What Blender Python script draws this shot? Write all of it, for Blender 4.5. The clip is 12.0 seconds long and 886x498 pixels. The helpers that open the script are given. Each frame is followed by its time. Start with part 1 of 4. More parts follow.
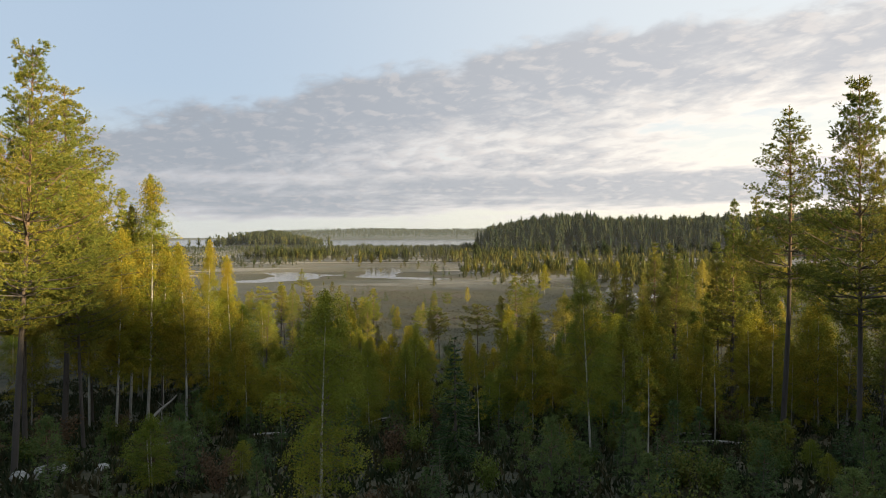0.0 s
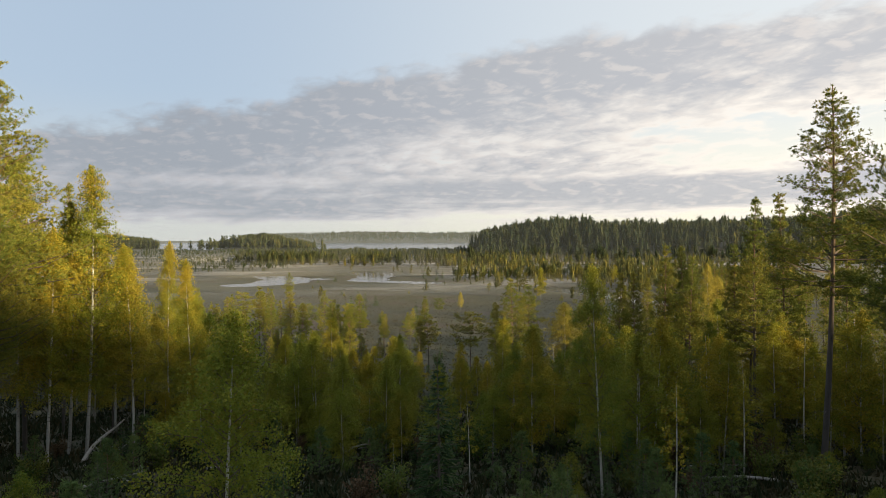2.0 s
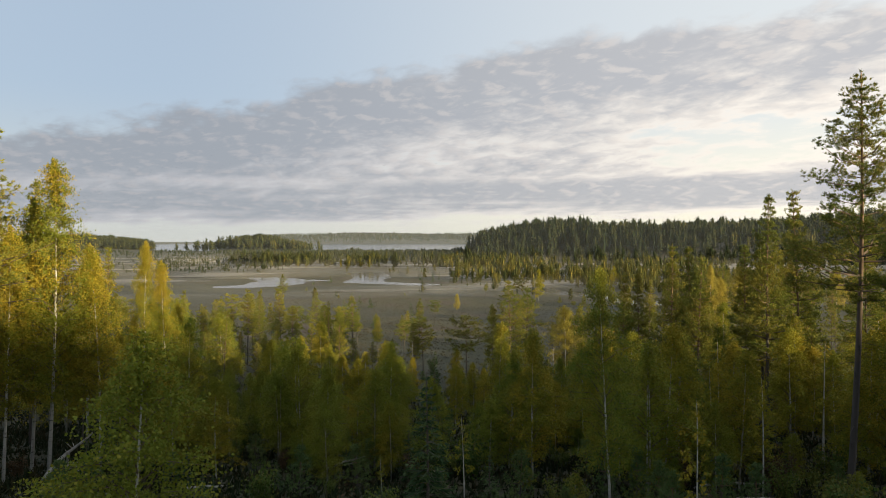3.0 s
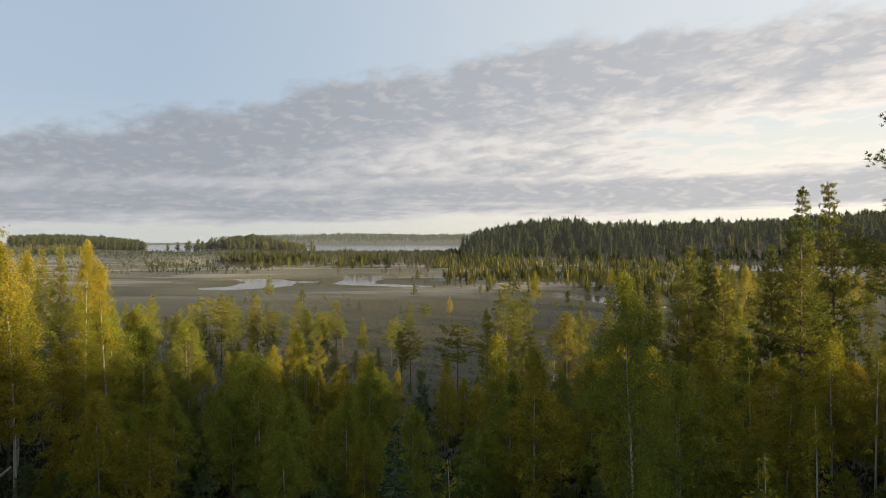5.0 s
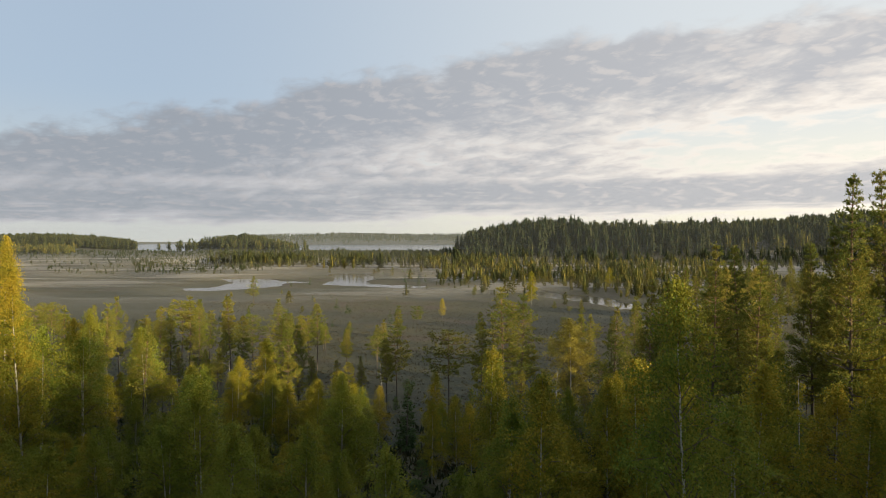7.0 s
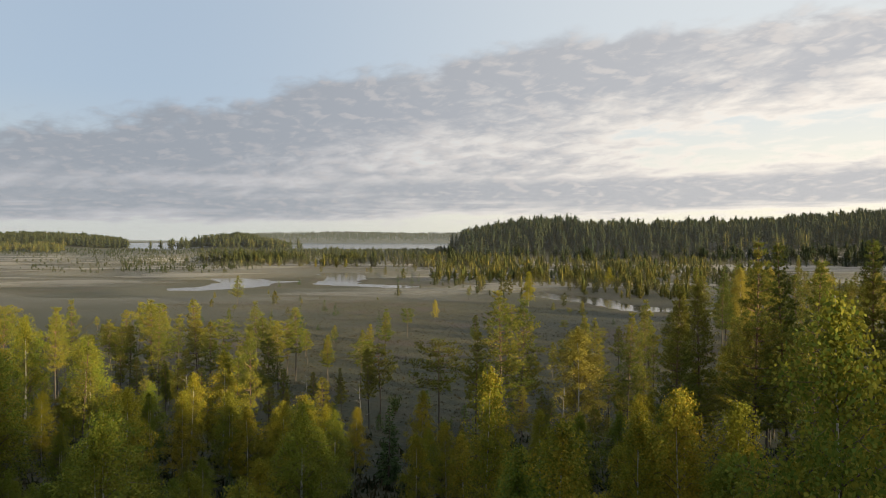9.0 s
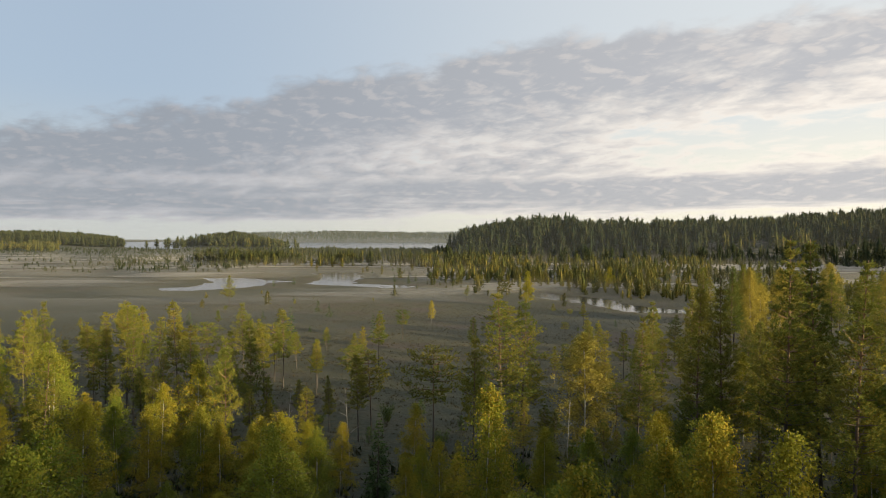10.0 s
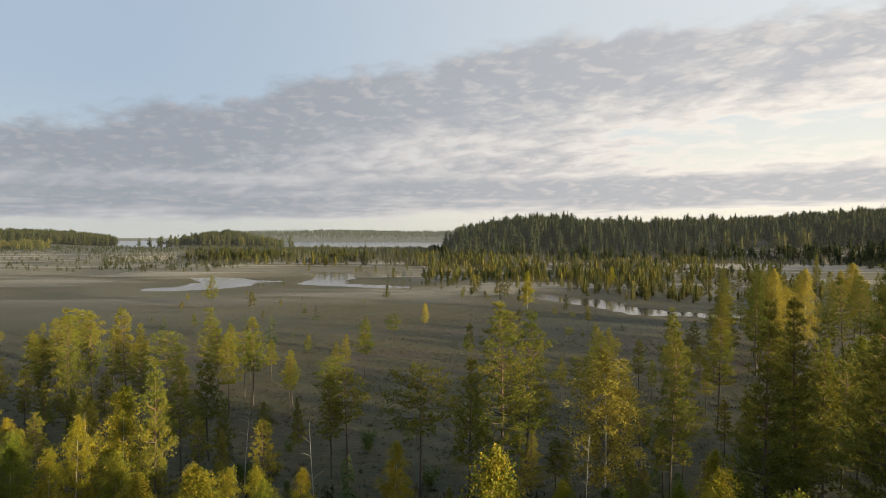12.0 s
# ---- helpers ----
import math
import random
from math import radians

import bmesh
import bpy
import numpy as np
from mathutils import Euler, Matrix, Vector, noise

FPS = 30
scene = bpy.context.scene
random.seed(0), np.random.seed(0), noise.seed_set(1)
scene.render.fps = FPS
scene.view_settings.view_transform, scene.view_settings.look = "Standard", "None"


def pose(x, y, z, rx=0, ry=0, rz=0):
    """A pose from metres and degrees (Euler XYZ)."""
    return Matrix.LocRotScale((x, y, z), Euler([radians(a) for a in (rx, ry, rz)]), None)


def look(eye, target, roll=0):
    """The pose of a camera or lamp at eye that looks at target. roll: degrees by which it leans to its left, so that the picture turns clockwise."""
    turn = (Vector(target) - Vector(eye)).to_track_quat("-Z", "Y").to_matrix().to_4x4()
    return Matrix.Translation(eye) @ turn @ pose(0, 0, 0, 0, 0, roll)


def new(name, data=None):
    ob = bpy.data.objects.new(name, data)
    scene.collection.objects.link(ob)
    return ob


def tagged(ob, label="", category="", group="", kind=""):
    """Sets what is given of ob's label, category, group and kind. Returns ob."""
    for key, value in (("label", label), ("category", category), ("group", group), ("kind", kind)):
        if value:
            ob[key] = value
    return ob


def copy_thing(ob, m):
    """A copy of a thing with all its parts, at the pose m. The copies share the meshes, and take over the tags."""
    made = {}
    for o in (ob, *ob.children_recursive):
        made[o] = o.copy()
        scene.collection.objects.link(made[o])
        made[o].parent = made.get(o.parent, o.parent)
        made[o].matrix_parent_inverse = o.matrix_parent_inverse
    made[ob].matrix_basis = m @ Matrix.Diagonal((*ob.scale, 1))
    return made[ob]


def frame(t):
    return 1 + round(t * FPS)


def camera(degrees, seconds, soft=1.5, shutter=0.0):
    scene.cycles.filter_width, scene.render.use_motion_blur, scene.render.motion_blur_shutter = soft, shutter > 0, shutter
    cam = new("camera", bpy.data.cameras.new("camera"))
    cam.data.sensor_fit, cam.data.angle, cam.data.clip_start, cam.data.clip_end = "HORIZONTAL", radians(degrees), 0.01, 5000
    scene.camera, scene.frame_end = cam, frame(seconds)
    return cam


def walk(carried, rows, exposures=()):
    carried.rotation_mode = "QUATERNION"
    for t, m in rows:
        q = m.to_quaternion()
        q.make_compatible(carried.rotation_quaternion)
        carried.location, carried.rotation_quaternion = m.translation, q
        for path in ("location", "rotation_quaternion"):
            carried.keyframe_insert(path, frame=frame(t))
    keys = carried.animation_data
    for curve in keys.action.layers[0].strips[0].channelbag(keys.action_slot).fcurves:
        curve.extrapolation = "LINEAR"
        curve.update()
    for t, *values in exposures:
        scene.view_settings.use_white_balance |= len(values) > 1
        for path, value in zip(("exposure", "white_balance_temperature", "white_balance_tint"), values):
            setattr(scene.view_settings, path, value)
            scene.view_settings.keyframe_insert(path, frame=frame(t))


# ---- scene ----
cam = camera(68.0, 12.0, soft=0.75)
PATH = [
    (0, (0.000, 0.000, 16.000), (-1.774, 19.916, 15.564), -0.20),
    (0.5, (0.000, 1.495, 15.957), (-1.736, 21.415, 15.551), -0.18),
    (1, (0.000, 2.987, 15.915), (-1.696, 22.912, 15.537), -0.16),
    (1.5, (0.000, 4.480, 15.874), (-1.655, 24.408, 15.520), -0.14),
    (2, (0.000, 5.975, 15.833), (-1.614, 25.907, 15.500), -0.13),
    (2.5, (0.000, 7.475, 15.792), (-1.572, 27.410, 15.478), -0.11),
    (3, (0.000, 8.982, 15.752), (-1.530, 28.921, 15.453), -0.09),
    (3.5, (0.000, 10.498, 15.712), (-1.488, 30.441, 15.425), -0.07),
    (4, (0.000, 12.027, 15.672), (-1.445, 31.973, 15.395), -0.05),
    (4.5, (0.000, 13.569, 15.633), (-1.403, 33.518, 15.361), -0.03),
    (5, (0.000, 15.129, 15.593), (-1.361, 35.080, 15.326), -0.02),
    (5.5, (0.000, 16.707, 15.554), (-1.319, 36.661, 15.287), 0.00),
    (6, (0.000, 18.306, 15.515), (-1.278, 38.263, 15.247), 0.02),
    (6.5, (0.000, 19.928, 15.475), (-1.237, 39.888, 15.204), 0.04),
    (7, (0.000, 21.577, 15.436), (-1.197, 41.539, 15.159), 0.06),
    (7.5, (0.000, 23.254, 15.397), (-1.159, 43.218, 15.113), 0.08),
    (8, (0.000, 24.961, 15.358), (-1.121, 44.927, 15.065), 0.10),
    (8.5, (0.000, 26.701, 15.318), (-1.085, 46.669, 15.016), 0.11),
    (9, (0.000, 28.477, 15.279), (-1.051, 48.447, 14.967), 0.13),
    (9.5, (0.000, 30.290, 15.239), (-1.018, 50.261, 14.917), 0.15),
    (10, (0.000, 32.143, 15.199), (-0.986, 52.115, 14.867), 0.17),
    (10.5, (0.000, 34.038, 15.160), (-0.957, 54.012, 14.818), 0.19),
    (11, (0.000, 35.977, 15.120), (-0.930, 55.953, 14.770), 0.21),
    (11.5, (0.000, 37.964, 15.080), (-0.905, 57.940, 14.723), 0.22),
    (12, (0.000, 40.000, 15.040), (-0.883, 59.977, 14.679), 0.24),
]
walk(cam, [(t, look(eye, target, roll)) for t, eye, target, roll in PATH], exposures=[(0.0, 1.30), (3.0, 1.17), (6.0, 1.12), (12.0, 1.08)])

# ------------------------------------------------------------------ sky and sun
SUN_AZ, SUN_EL = 120.0, 9.5          # degrees to the right of +y, and above the horizon
sun_dir = Vector((math.sin(radians(SUN_AZ)) * math.cos(radians(SUN_EL)),
                  math.cos(radians(SUN_AZ)) * math.cos(radians(SUN_EL)), math.sin(radians(SUN_EL))))
sun = new("sun", bpy.data.lights.new("sun", "SUN"))
sun.data.energy, sun.data.angle, sun.data.color = 5.0, radians(3.0), (1.0, 0.83, 0.50)
sun.matrix_world = look((200, 40, 60), Vector((200, 40, 60)) - sun_dir)


class Nodes:
    """Shorthand for a node tree."""

    def __init__(self, tree):
        self.tree = tree
        tree.nodes.clear()

    def add(self, kind, values=()):
        n = self.tree.nodes.new(kind)
        for key, value in dict(values).items():
            if hasattr(value, "is_output"):
                self.tree.links.new(value, n.inputs[key])
            else:
                n.inputs[key].default_value = value
        return n

    def math(self, op, a, b=0.0, c=0.0, clamp=False):
        n = self.add("ShaderNodeMath", {0: a, 1: b, 2: c})
        n.operation, n.use_clamp = op, clamp
        return n.outputs[0]

    def vec(self, op, a, b=(0, 0, 0)):
        n = self.add("ShaderNodeVectorMath", {0: a, 1: b})
        n.operation = op
        return n

    def noise(self, vector, scale, detail=3.0, rough=0.5, distortion=0.0):
        return self.add("ShaderNodeTexNoise", {"Vector": vector, "Scale": scale, "Detail": detail, "Roughness": rough,
                                               "Distortion": distortion}).outputs["Fac"]

    def ramp(self, fac, lo, hi, to_lo=0.0, to_hi=1.0):
        n = self.add("ShaderNodeMapRange", {"Value": fac, "From Min": lo, "From Max": hi, "To Min": to_lo, "To Max": to_hi})
        n.interpolation_type = "SMOOTHSTEP"
        return n.outputs[0]

    def mix(self, fac, a, b, blend="MIX"):
        n = self.add("ShaderNodeMix")
        n.data_type, n.blend_type = "RGBA", blend
        for key, value in ((0, fac), (6, a), (7, b)):
            if hasattr(value, "is_output"):
                self.tree.links.new(value, n.inputs[key])
            else:
                n.inputs[key].default_value = value if key == 0 else (*value[:3], 1)
        return n.outputs[2]


def make_world():
    """Pale evening sky: a clear veil, a rippled cloud sheet with a sloping upper edge, low streaks over a cream horizon."""
    world = bpy.data.worlds.new("sky")
    world.use_nodes = True
    scene.world = world
    t = Nodes(world.node_tree)
    d = t.add("ShaderNodeTexCoord").outputs["Generated"]
    x, y, z = t.add("ShaderNodeSeparateXYZ", {0: d}).outputs
    sky = t.add("ShaderNodeTexSky")
    sky.sky_type, sky.sun_disc = "NISHITA", False
    sky.sun_elevation, sky.sun_rotation = radians(SUN_EL), radians(SUN_AZ)
    sky.altitude, sky.air_density, sky.dust_density, sky.ozone_density = 100.0, 1.0, 1.2, 1.5
    clear = t.mix(1.0, sky.outputs[0], (0.11, 0.11, 0.11), "MULTIPLY")
    bearing = t.math("ARCTAN2", x, y)
    level = t.math("SQRT", t.math("ADD", t.math("MULTIPLY", x, x), t.math("MULTIPLY", y, y)))
    rise = t.math("DIVIDE", z, t.math("MAXIMUM", level, 0.02))
    glow = t.ramp(t.vec("DOT_PRODUCT", d, (0.93, 0.36, 0.05)).outputs["Value"], -0.15, 0.90)
    # thin high veil, whiter towards the sun
    veil = t.mix(glow, (0.45, 0.55, 0.68), (0.88, 0.91, 0.91))
    veil = t.mix(t.ramp(z, 0.36, 0.85), veil, (0.62, 0.70, 0.79))
    base = t.mix(0.82, clear, veil)
    low = t.math("MULTIPLY", t.ramp(rise, 0.22, 0.01), t.math("ADD", 0.62, t.math("MULTIPLY", glow, 0.33)))
    base = t.mix(low, base, t.mix(glow, (0.66, 0.65, 0.575), (1.06, 0.98, 0.76)))

    def bump_at(value, centre, half):
        """One at the centre, falling to nothing at half a width on either side."""
        return t.ramp(t.math("ABSOLUTE", t.math("SUBTRACT", value, centre)), half, 0.0)

    # the sheet lies level overhead, so that its ripples close up towards the horizon
    up = t.math("ADD", t.math("MAXIMUM", z, 0.0), 0.22)
    px, py = t.math("DIVIDE", x, up), t.math("DIVIDE", y, up)
    sheared = t.math("ADD", px, t.math("MULTIPLY", py, 0.30))
    plane = t.add("ShaderNodeCombineXYZ", {0: sheared, 1: py, 2: 0.0}).outputs[0]
    shifted = t.vec("ADD", plane, (0.030, -0.022, 0.0)).outputs[0]
    big = t.noise(plane, 1.3, 2.0, 0.5, 0.2)
    mid = t.noise(plane, 3.6, 3.0, 0.5, 0.3)
    fine = t.noise(plane, 9.0, 4.0, 0.55, 0.25)
    fine_lit = t.noise(shifted, 9.0, 4.0, 0.55, 0.25)
    ripple = t.math("ADD", t.math("MULTIPLY", t.math("SUBTRACT", mid, 0.5), 1.1), t.math("MULTIPLY", t.math("SUBTRACT", fine, 0.5), 1.15))
    ripple = t.math("ADD", ripple, t.math("MULTIPLY", t.math("SUBTRACT", big, 0.5), 0.5))
    top = t.ramp(bearing, -0.85, 0.20, 0.132, 0.312)
    under = t.math("ADD", t.math("SUBTRACT", top, rise), t.math("MULTIPLY", ripple, 0.055))
    sheet = t.ramp(under, -0.004, 0.030)
    west, east = t.ramp(bearing, 0.05, -0.45), t.ramp(bearing, 0.05, 0.40)
    body = t.math("ADD", ripple, 0.40)
    core = bump_at(t.math("SUBTRACT", top, rise), 0.05, 0.10)
    body = t.math("ADD", body, t.math("MULTIPLY", core, t.math("SUBTRACT", 0.50, t.math("MULTIPLY", east, 0.24))))
    slit = t.math("ADD", 0.084, t.math("MULTIPLY", bearing, 0.012))
    body = t.math("SUBTRACT", body, t.math("MULTIPLY", bump_at(rise, slit, 0.026), t.math("ADD", 0.02, t.math("MULTIPLY", west, 0.26))))
    body = t.math("SUBTRACT", body, t.math("MULTIPLY", bump_at(rise, 0.135, 0.075), t.math("MULTIPLY", east, 0.46)))
    # drawn-out streaks low down
    flat = t.add("ShaderNodeCombineXYZ", {0: t.math("MULTIPLY", bearing, 2.6), 1: 0.0, 2: t.math("MULTIPLY", rise, 46.0)}).outputs[0]
    streak = t.math("SUBTRACT", t.noise(flat, 1.0, 5.0, 0.6, 0.5), 0.5)
    drawn = t.math("ADD", rise, t.math("MULTIPLY", streak, 0.035))
    low_sheet = t.math("ADD", 0.052, t.math("MULTIPLY", t.math("ADD", bearing, 0.5), 0.012))
    low_core = t.math("MULTIPLY", bump_at(drawn, low_sheet, 0.036), t.ramp(bearing, 0.62, 0.30, 0.85, 1.0))
    lowbody = t.math("ADD", t.math("MULTIPLY", low_core, 0.74), t.math("ADD", t.math("MULTIPLY", streak, 1.2), t.math("SUBTRACT", t.math("MULTIPLY", ripple, 0.70), 0.06)))
    lowbody = t.math("SUBTRACT", lowbody, t.math("MULTIPLY", bump_at(rise, slit, 0.018), t.math("MULTIPLY", west, 0.24)))
    lowbody = t.math("ADD", lowbody, t.ramp(drawn, 0.055, 0.085, 0.0, 0.56))
    lowpart = t.ramp(rise, 0.112, 0.082)
    body = t.math("ADD", t.math("MULTIPLY", body, t.math("SUBTRACT", 1.0, lowpart)), t.math("MULTIPLY", lowbody, lowpart))
    cover = t.math("MULTIPLY", t.ramp(body, -0.14, 0.26), sheet)
    cover = t.math("MULTIPLY", cover, t.ramp(rise, 0.006, 0.026, 0.35, 1.0))
    dense = t.ramp(body, 0.05, 0.74)
    dark = t.mix(glow, (0.315, 0.345, 0.390), (0.53, 0.53, 0.55))
    light = t.mix(glow, (0.51, 0.515, 0.545), (1.05, 0.96, 0.85))
    cloud = t.mix(dense, light, dark)
    lit = t.ramp(t.math("SUBTRACT", fine, fine_lit), -0.02, 0.20)
    cloud = t.mix(t.math("MULTIPLY", lit, 0.34), cloud, t.mix(glow, (0.56, 0.525, 0.525), (1.04, 0.92, 0.80)))
    colour = t.mix(t.math("MULTIPLY", cover, 0.93), base, cloud)
    ground = t.mix(t.ramp(z, -0.02, 0.0), (0.10, 0.10, 0.08), colour)
    back = t.add("ShaderNodeBackground", {"Color": ground, "Strength": 0.477})
    t.add("ShaderNodeOutputWorld", {0: back.outputs[0]})


make_world()


# ------------------------------------------------------------------ materials
def material(name):
    m = bpy.data.materials.new(name)
    m.use_nodes = True
    return m, Nodes(m.node_tree)


def finish(t, shader):
    t.add("ShaderNodeOutputMaterial", {0: shader})


def leaf_material(name, dark, light, other, translucent=0.35, tree_shift=0.6):
    """Leaves or needles: three colours, mixed leaf by leaf and tree by tree, some light shining through."""
    m, t = material(name)
    isle = t.add("ShaderNodeNewGeometry").outputs["Random Per Island"]
    tree = t.add("ShaderNodeObjectInfo").outputs["Random"]
    where = t.add("ShaderNodeNewGeometry").outputs["Position"]
    patch = t.noise(where, 0.33, 2.0)
    mixed = t.math("ADD", t.math("MULTIPLY", isle, 1 - tree_shift), t.math("MULTIPLY", tree, tree_shift))
    c = t.mix(t.ramp(mixed, 0.1, 0.9), dark, light)
    c = t.mix(t.math("MULTIPLY", t.ramp(t.math("ADD", t.math("MULTIPLY", patch, 0.8), t.math("MULTIPLY", isle, 0.3)), 0.48, 0.72), 0.75), c, other)
    d = t.add("ShaderNodeBsdfPrincipled", {"Base Color": c, "Roughness": 0.7, "Specular IOR Level": 0.12})
    s = t.add("ShaderNodeBsdfTranslucent", {"Color": c})
    mixs = t.add("ShaderNodeMixShader", {0: translucent, 1: d.outputs[0], 2: s.outputs[0]})
    finish(t, mixs.outputs[0])
    return m


def bark_material(name, low, high, crack, scale, split):
    """Bark from the lower colour to the upper one, with cracks or bands."""
    m, t = material(name)
    tc = t.add("ShaderNodeTexCoord")
    gz = t.add("ShaderNodeSeparateXYZ", {0: tc.outputs["Generated"]}).outputs[2]
    stretched = t.add("ShaderNodeMapping", {"Vector": tc.outputs["Object"], "Scale": scale}).outputs[0]
    n = t.noise(stretched, 1.0, 5.0, 0.65)
    n2 = t.noise(tc.outputs["Object"], 1.3, 2.0)
    c = t.mix(t.ramp(t.math("ADD", gz, t.math("MULTIPLY", t.math("SUBTRACT", n2, 0.5), 0.3)), *split), low, high)
    c = t.mix(t.ramp(n, 0.56, 0.68), c, crack)
    bump = t.add("ShaderNodeBump", {"Strength": 0.5, "Distance": 0.02, "Height": n})
    b = t.add("ShaderNodeBsdfPrincipled", {"Base Color": c, "Roughness": 0.85, "Normal": bump.outputs[0]})
    finish(t, b.outputs[0])
    return m


M_PINE = leaf_material("pine_needles", (0.084, 0.114, 0.022), (0.170, 0.178, 0.029), (0.295, 0.236, 0.038), 0.26)
M_SPRUCE = leaf_material("spruce_needles", (0.030, 0.060, 0.022), (0.062, 0.102, 0.034), (0.085, 0.118, 0.034), 0.15)
M_SAPLING = leaf_material("young_pine_needles", (0.065, 0.110, 0.040), (0.120, 0.175, 0.056), (0.150, 0.180, 0.050), 0.25)
M_BIRCH = leaf_material("birch_leaves", (0.140, 0.160, 0.018), (0.260, 0.236, 0.024), (0.420, 0.292, 0.032), 0.36)
M_GREEN = leaf_material("green_birch_leaves", (0.105, 0.150, 0.020), (0.190, 0.215, 0.027), (0.290, 0.250, 0.030), 0.34)
M_GOLD = leaf_material("gold_birch_leaves", (0.250, 0.215, 0.040), (0.350, 0.295, 0.055), (0.420, 0.325, 0.058), 0.34)
M_RUST = leaf_material("rusty_leaves", (0.060, 0.042, 0.022), (0.110, 0.068, 0.034), (0.170, 0.105, 0.065), 0.3)
M_WILLOW = leaf_material("willow_leaves", (0.050, 0.085, 0.018), (0.100, 0.135, 0.026), (0.145, 0.135, 0.028), 0.3)
M_HEATH = leaf_material("heath", (0.018, 0.028, 0.011), (0.042, 0.045, 0.017), (0.060, 0.046, 0.022), 0.12)
M_SEDGE = leaf_material("sedge", (0.045, 0.040, 0.018), (0.075, 0.062, 0.030), (0.072, 0.050, 0.026), 0.30)
M_FAR = leaf_material("far_conifers", (0.017, 0.029, 0.012), (0.030, 0.040, 0.014), (0.056, 0.052, 0.018), 0.20, 0.2)
M_FARLEAF = leaf_material("far_birches", (0.060, 0.072, 0.020), (0.098, 0.096, 0.023), (0.165, 0.128, 0.028), 0.30, 0.2)
# lighter copy of the far conifers: mist lift and low sun put into colour
M_FAR_LIFTED = leaf_material("lifted_far_foliage", (0.034, 0.046, 0.018), (0.052, 0.060, 0.021), (0.082, 0.074, 0.024), 0.30, 0.2)
M_PINEBARK = bark_material("pine_bark", (0.060, 0.050, 0.043), (0.175, 0.105, 0.060), (0.030, 0.025, 0.021), (9, 9, 2.2), (0.30, 0.72))
M_BIRCHBARK = bark_material("birch_bark", (0.26, 0.245, 0.22), (0.46, 0.43, 0.37), (0.05, 0.045, 0.04), (4, 4, 16), (0.0, 0.35))
M_SPRUCEBARK = bark_material("spruce_bark", (0.10, 0.08, 0.065), (0.12, 0.09, 0.07), (0.04, 0.034, 0.03), (9, 9, 3), (0.2, 0.8))
M_TWIG = bark_material("twigs", (0.075, 0.055, 0.042), (0.11, 0.075, 0.05), (0.04, 0.03, 0.025), (12, 12, 12), (0.2, 0.8))
M_DEAD = bark_material("dead_wood", (0.24, 0.22, 0.20), (0.33, 0.31, 0.28), (0.08, 0.07, 0.06), (10, 10, 2), (0.2, 0.8))


def ground_material():
    m, t = material("forest_floor_and_bog")
    where = t.add("ShaderNodeNewGeometry").outputs["Position"]
    x, y, z = t.add("ShaderNodeSeparateXYZ", {0: where}).outputs
    n1, n2, n3 = t.noise(where, 0.11, 4.0), t.noise(where, 1.1, 5.0, 0.6), t.noise(where, 0.018, 3.0)
    floor = t.mix(t.ramp(n2, 0.40, 0.62), (0.016, 0.020, 0.006), (0.042, 0.037, 0.013))
    floor = t.mix(t.ramp(n1, 0.52, 0.66), floor, (0.056, 0.046, 0.018))
    bog = t.mix(t.ramp(n2, 0.35, 0.65), (0.037, 0.034, 0.010), (0.066, 0.054, 0.019))
    bog = t.mix(t.ramp(n1, 0.50, 0.68), bog, (0.062, 0.043, 0.024))
    bog = t.mix(t.ramp(n3, 0.46, 0.56), bog, (0.032, 0.032, 0.012))
    margin = t.mix(t.ramp(n2, 0.4, 0.6), (0.023, 0.026, 0.007), (0.042, 0.038, 0.011))
    bog = t.mix(t.math("MULTIPLY", t.ramp(t.math("ADD", y, t.math("MULTIPLY", n1, 60.0)), 170.0, 100.0), 0.75), bog, margin)
    open_bog = t.ramp(t.math("ADD", y, t.math("MULTIPLY", t.math("SUBTRACT", n1, 0.5), 26.0)), 66.0, 88.0)
    open_bog = t.math("MULTIPLY", open_bog, t.ramp(z, 3.5, 1.0))
    open_bog = t.math("MULTIPLY", open_bog, t.ramp(y, 1200.0, 700.0))
    c = t.mix(open_bog, floor, bog)
    felled = t.math("MULTIPLY", t.math("MULTIPLY", t.ramp(x, 130.0, 175.0), t.ramp(y, 370.0, 395.0)), t.math("MULTIPLY", t.ramp(z, 2.0, 5.0), t.ramp(t.noise(where, 0.35, 4.0, 0.7), 0.48, 0.60)))
    c = t.mix(felled, c, (0.220, 0.195, 0.165))
    bump = t.add("ShaderNodeBump", {"Strength": 0.6, "Distance": 0.25, "Height": t.noise(where, 2.2, 5.0, 0.65)})
    b = t.add("ShaderNodeBsdfPrincipled", {"Base Color": c, "Roughness": 0.9, "Normal": bump.outputs[0]})
    finish(t, b.outputs[0])
    return m


def water_material(name, rough, wave):
    m, t = material(name)
    where = t.add("ShaderNodeNewGeometry").outputs["Position"]
    bump = t.add("ShaderNodeBump", {"Strength": wave, "Distance": 0.12, "Height": t.noise(where, 0.7, 3.0)})
    b = t.add("ShaderNodeBsdfPrincipled", {"Base Color": (0.012, 0.014, 0.014, 1), "Roughness": rough, "IOR": 1.33, "Normal": bump.outputs[0]})
    finish(t, b.outputs[0])
    return m


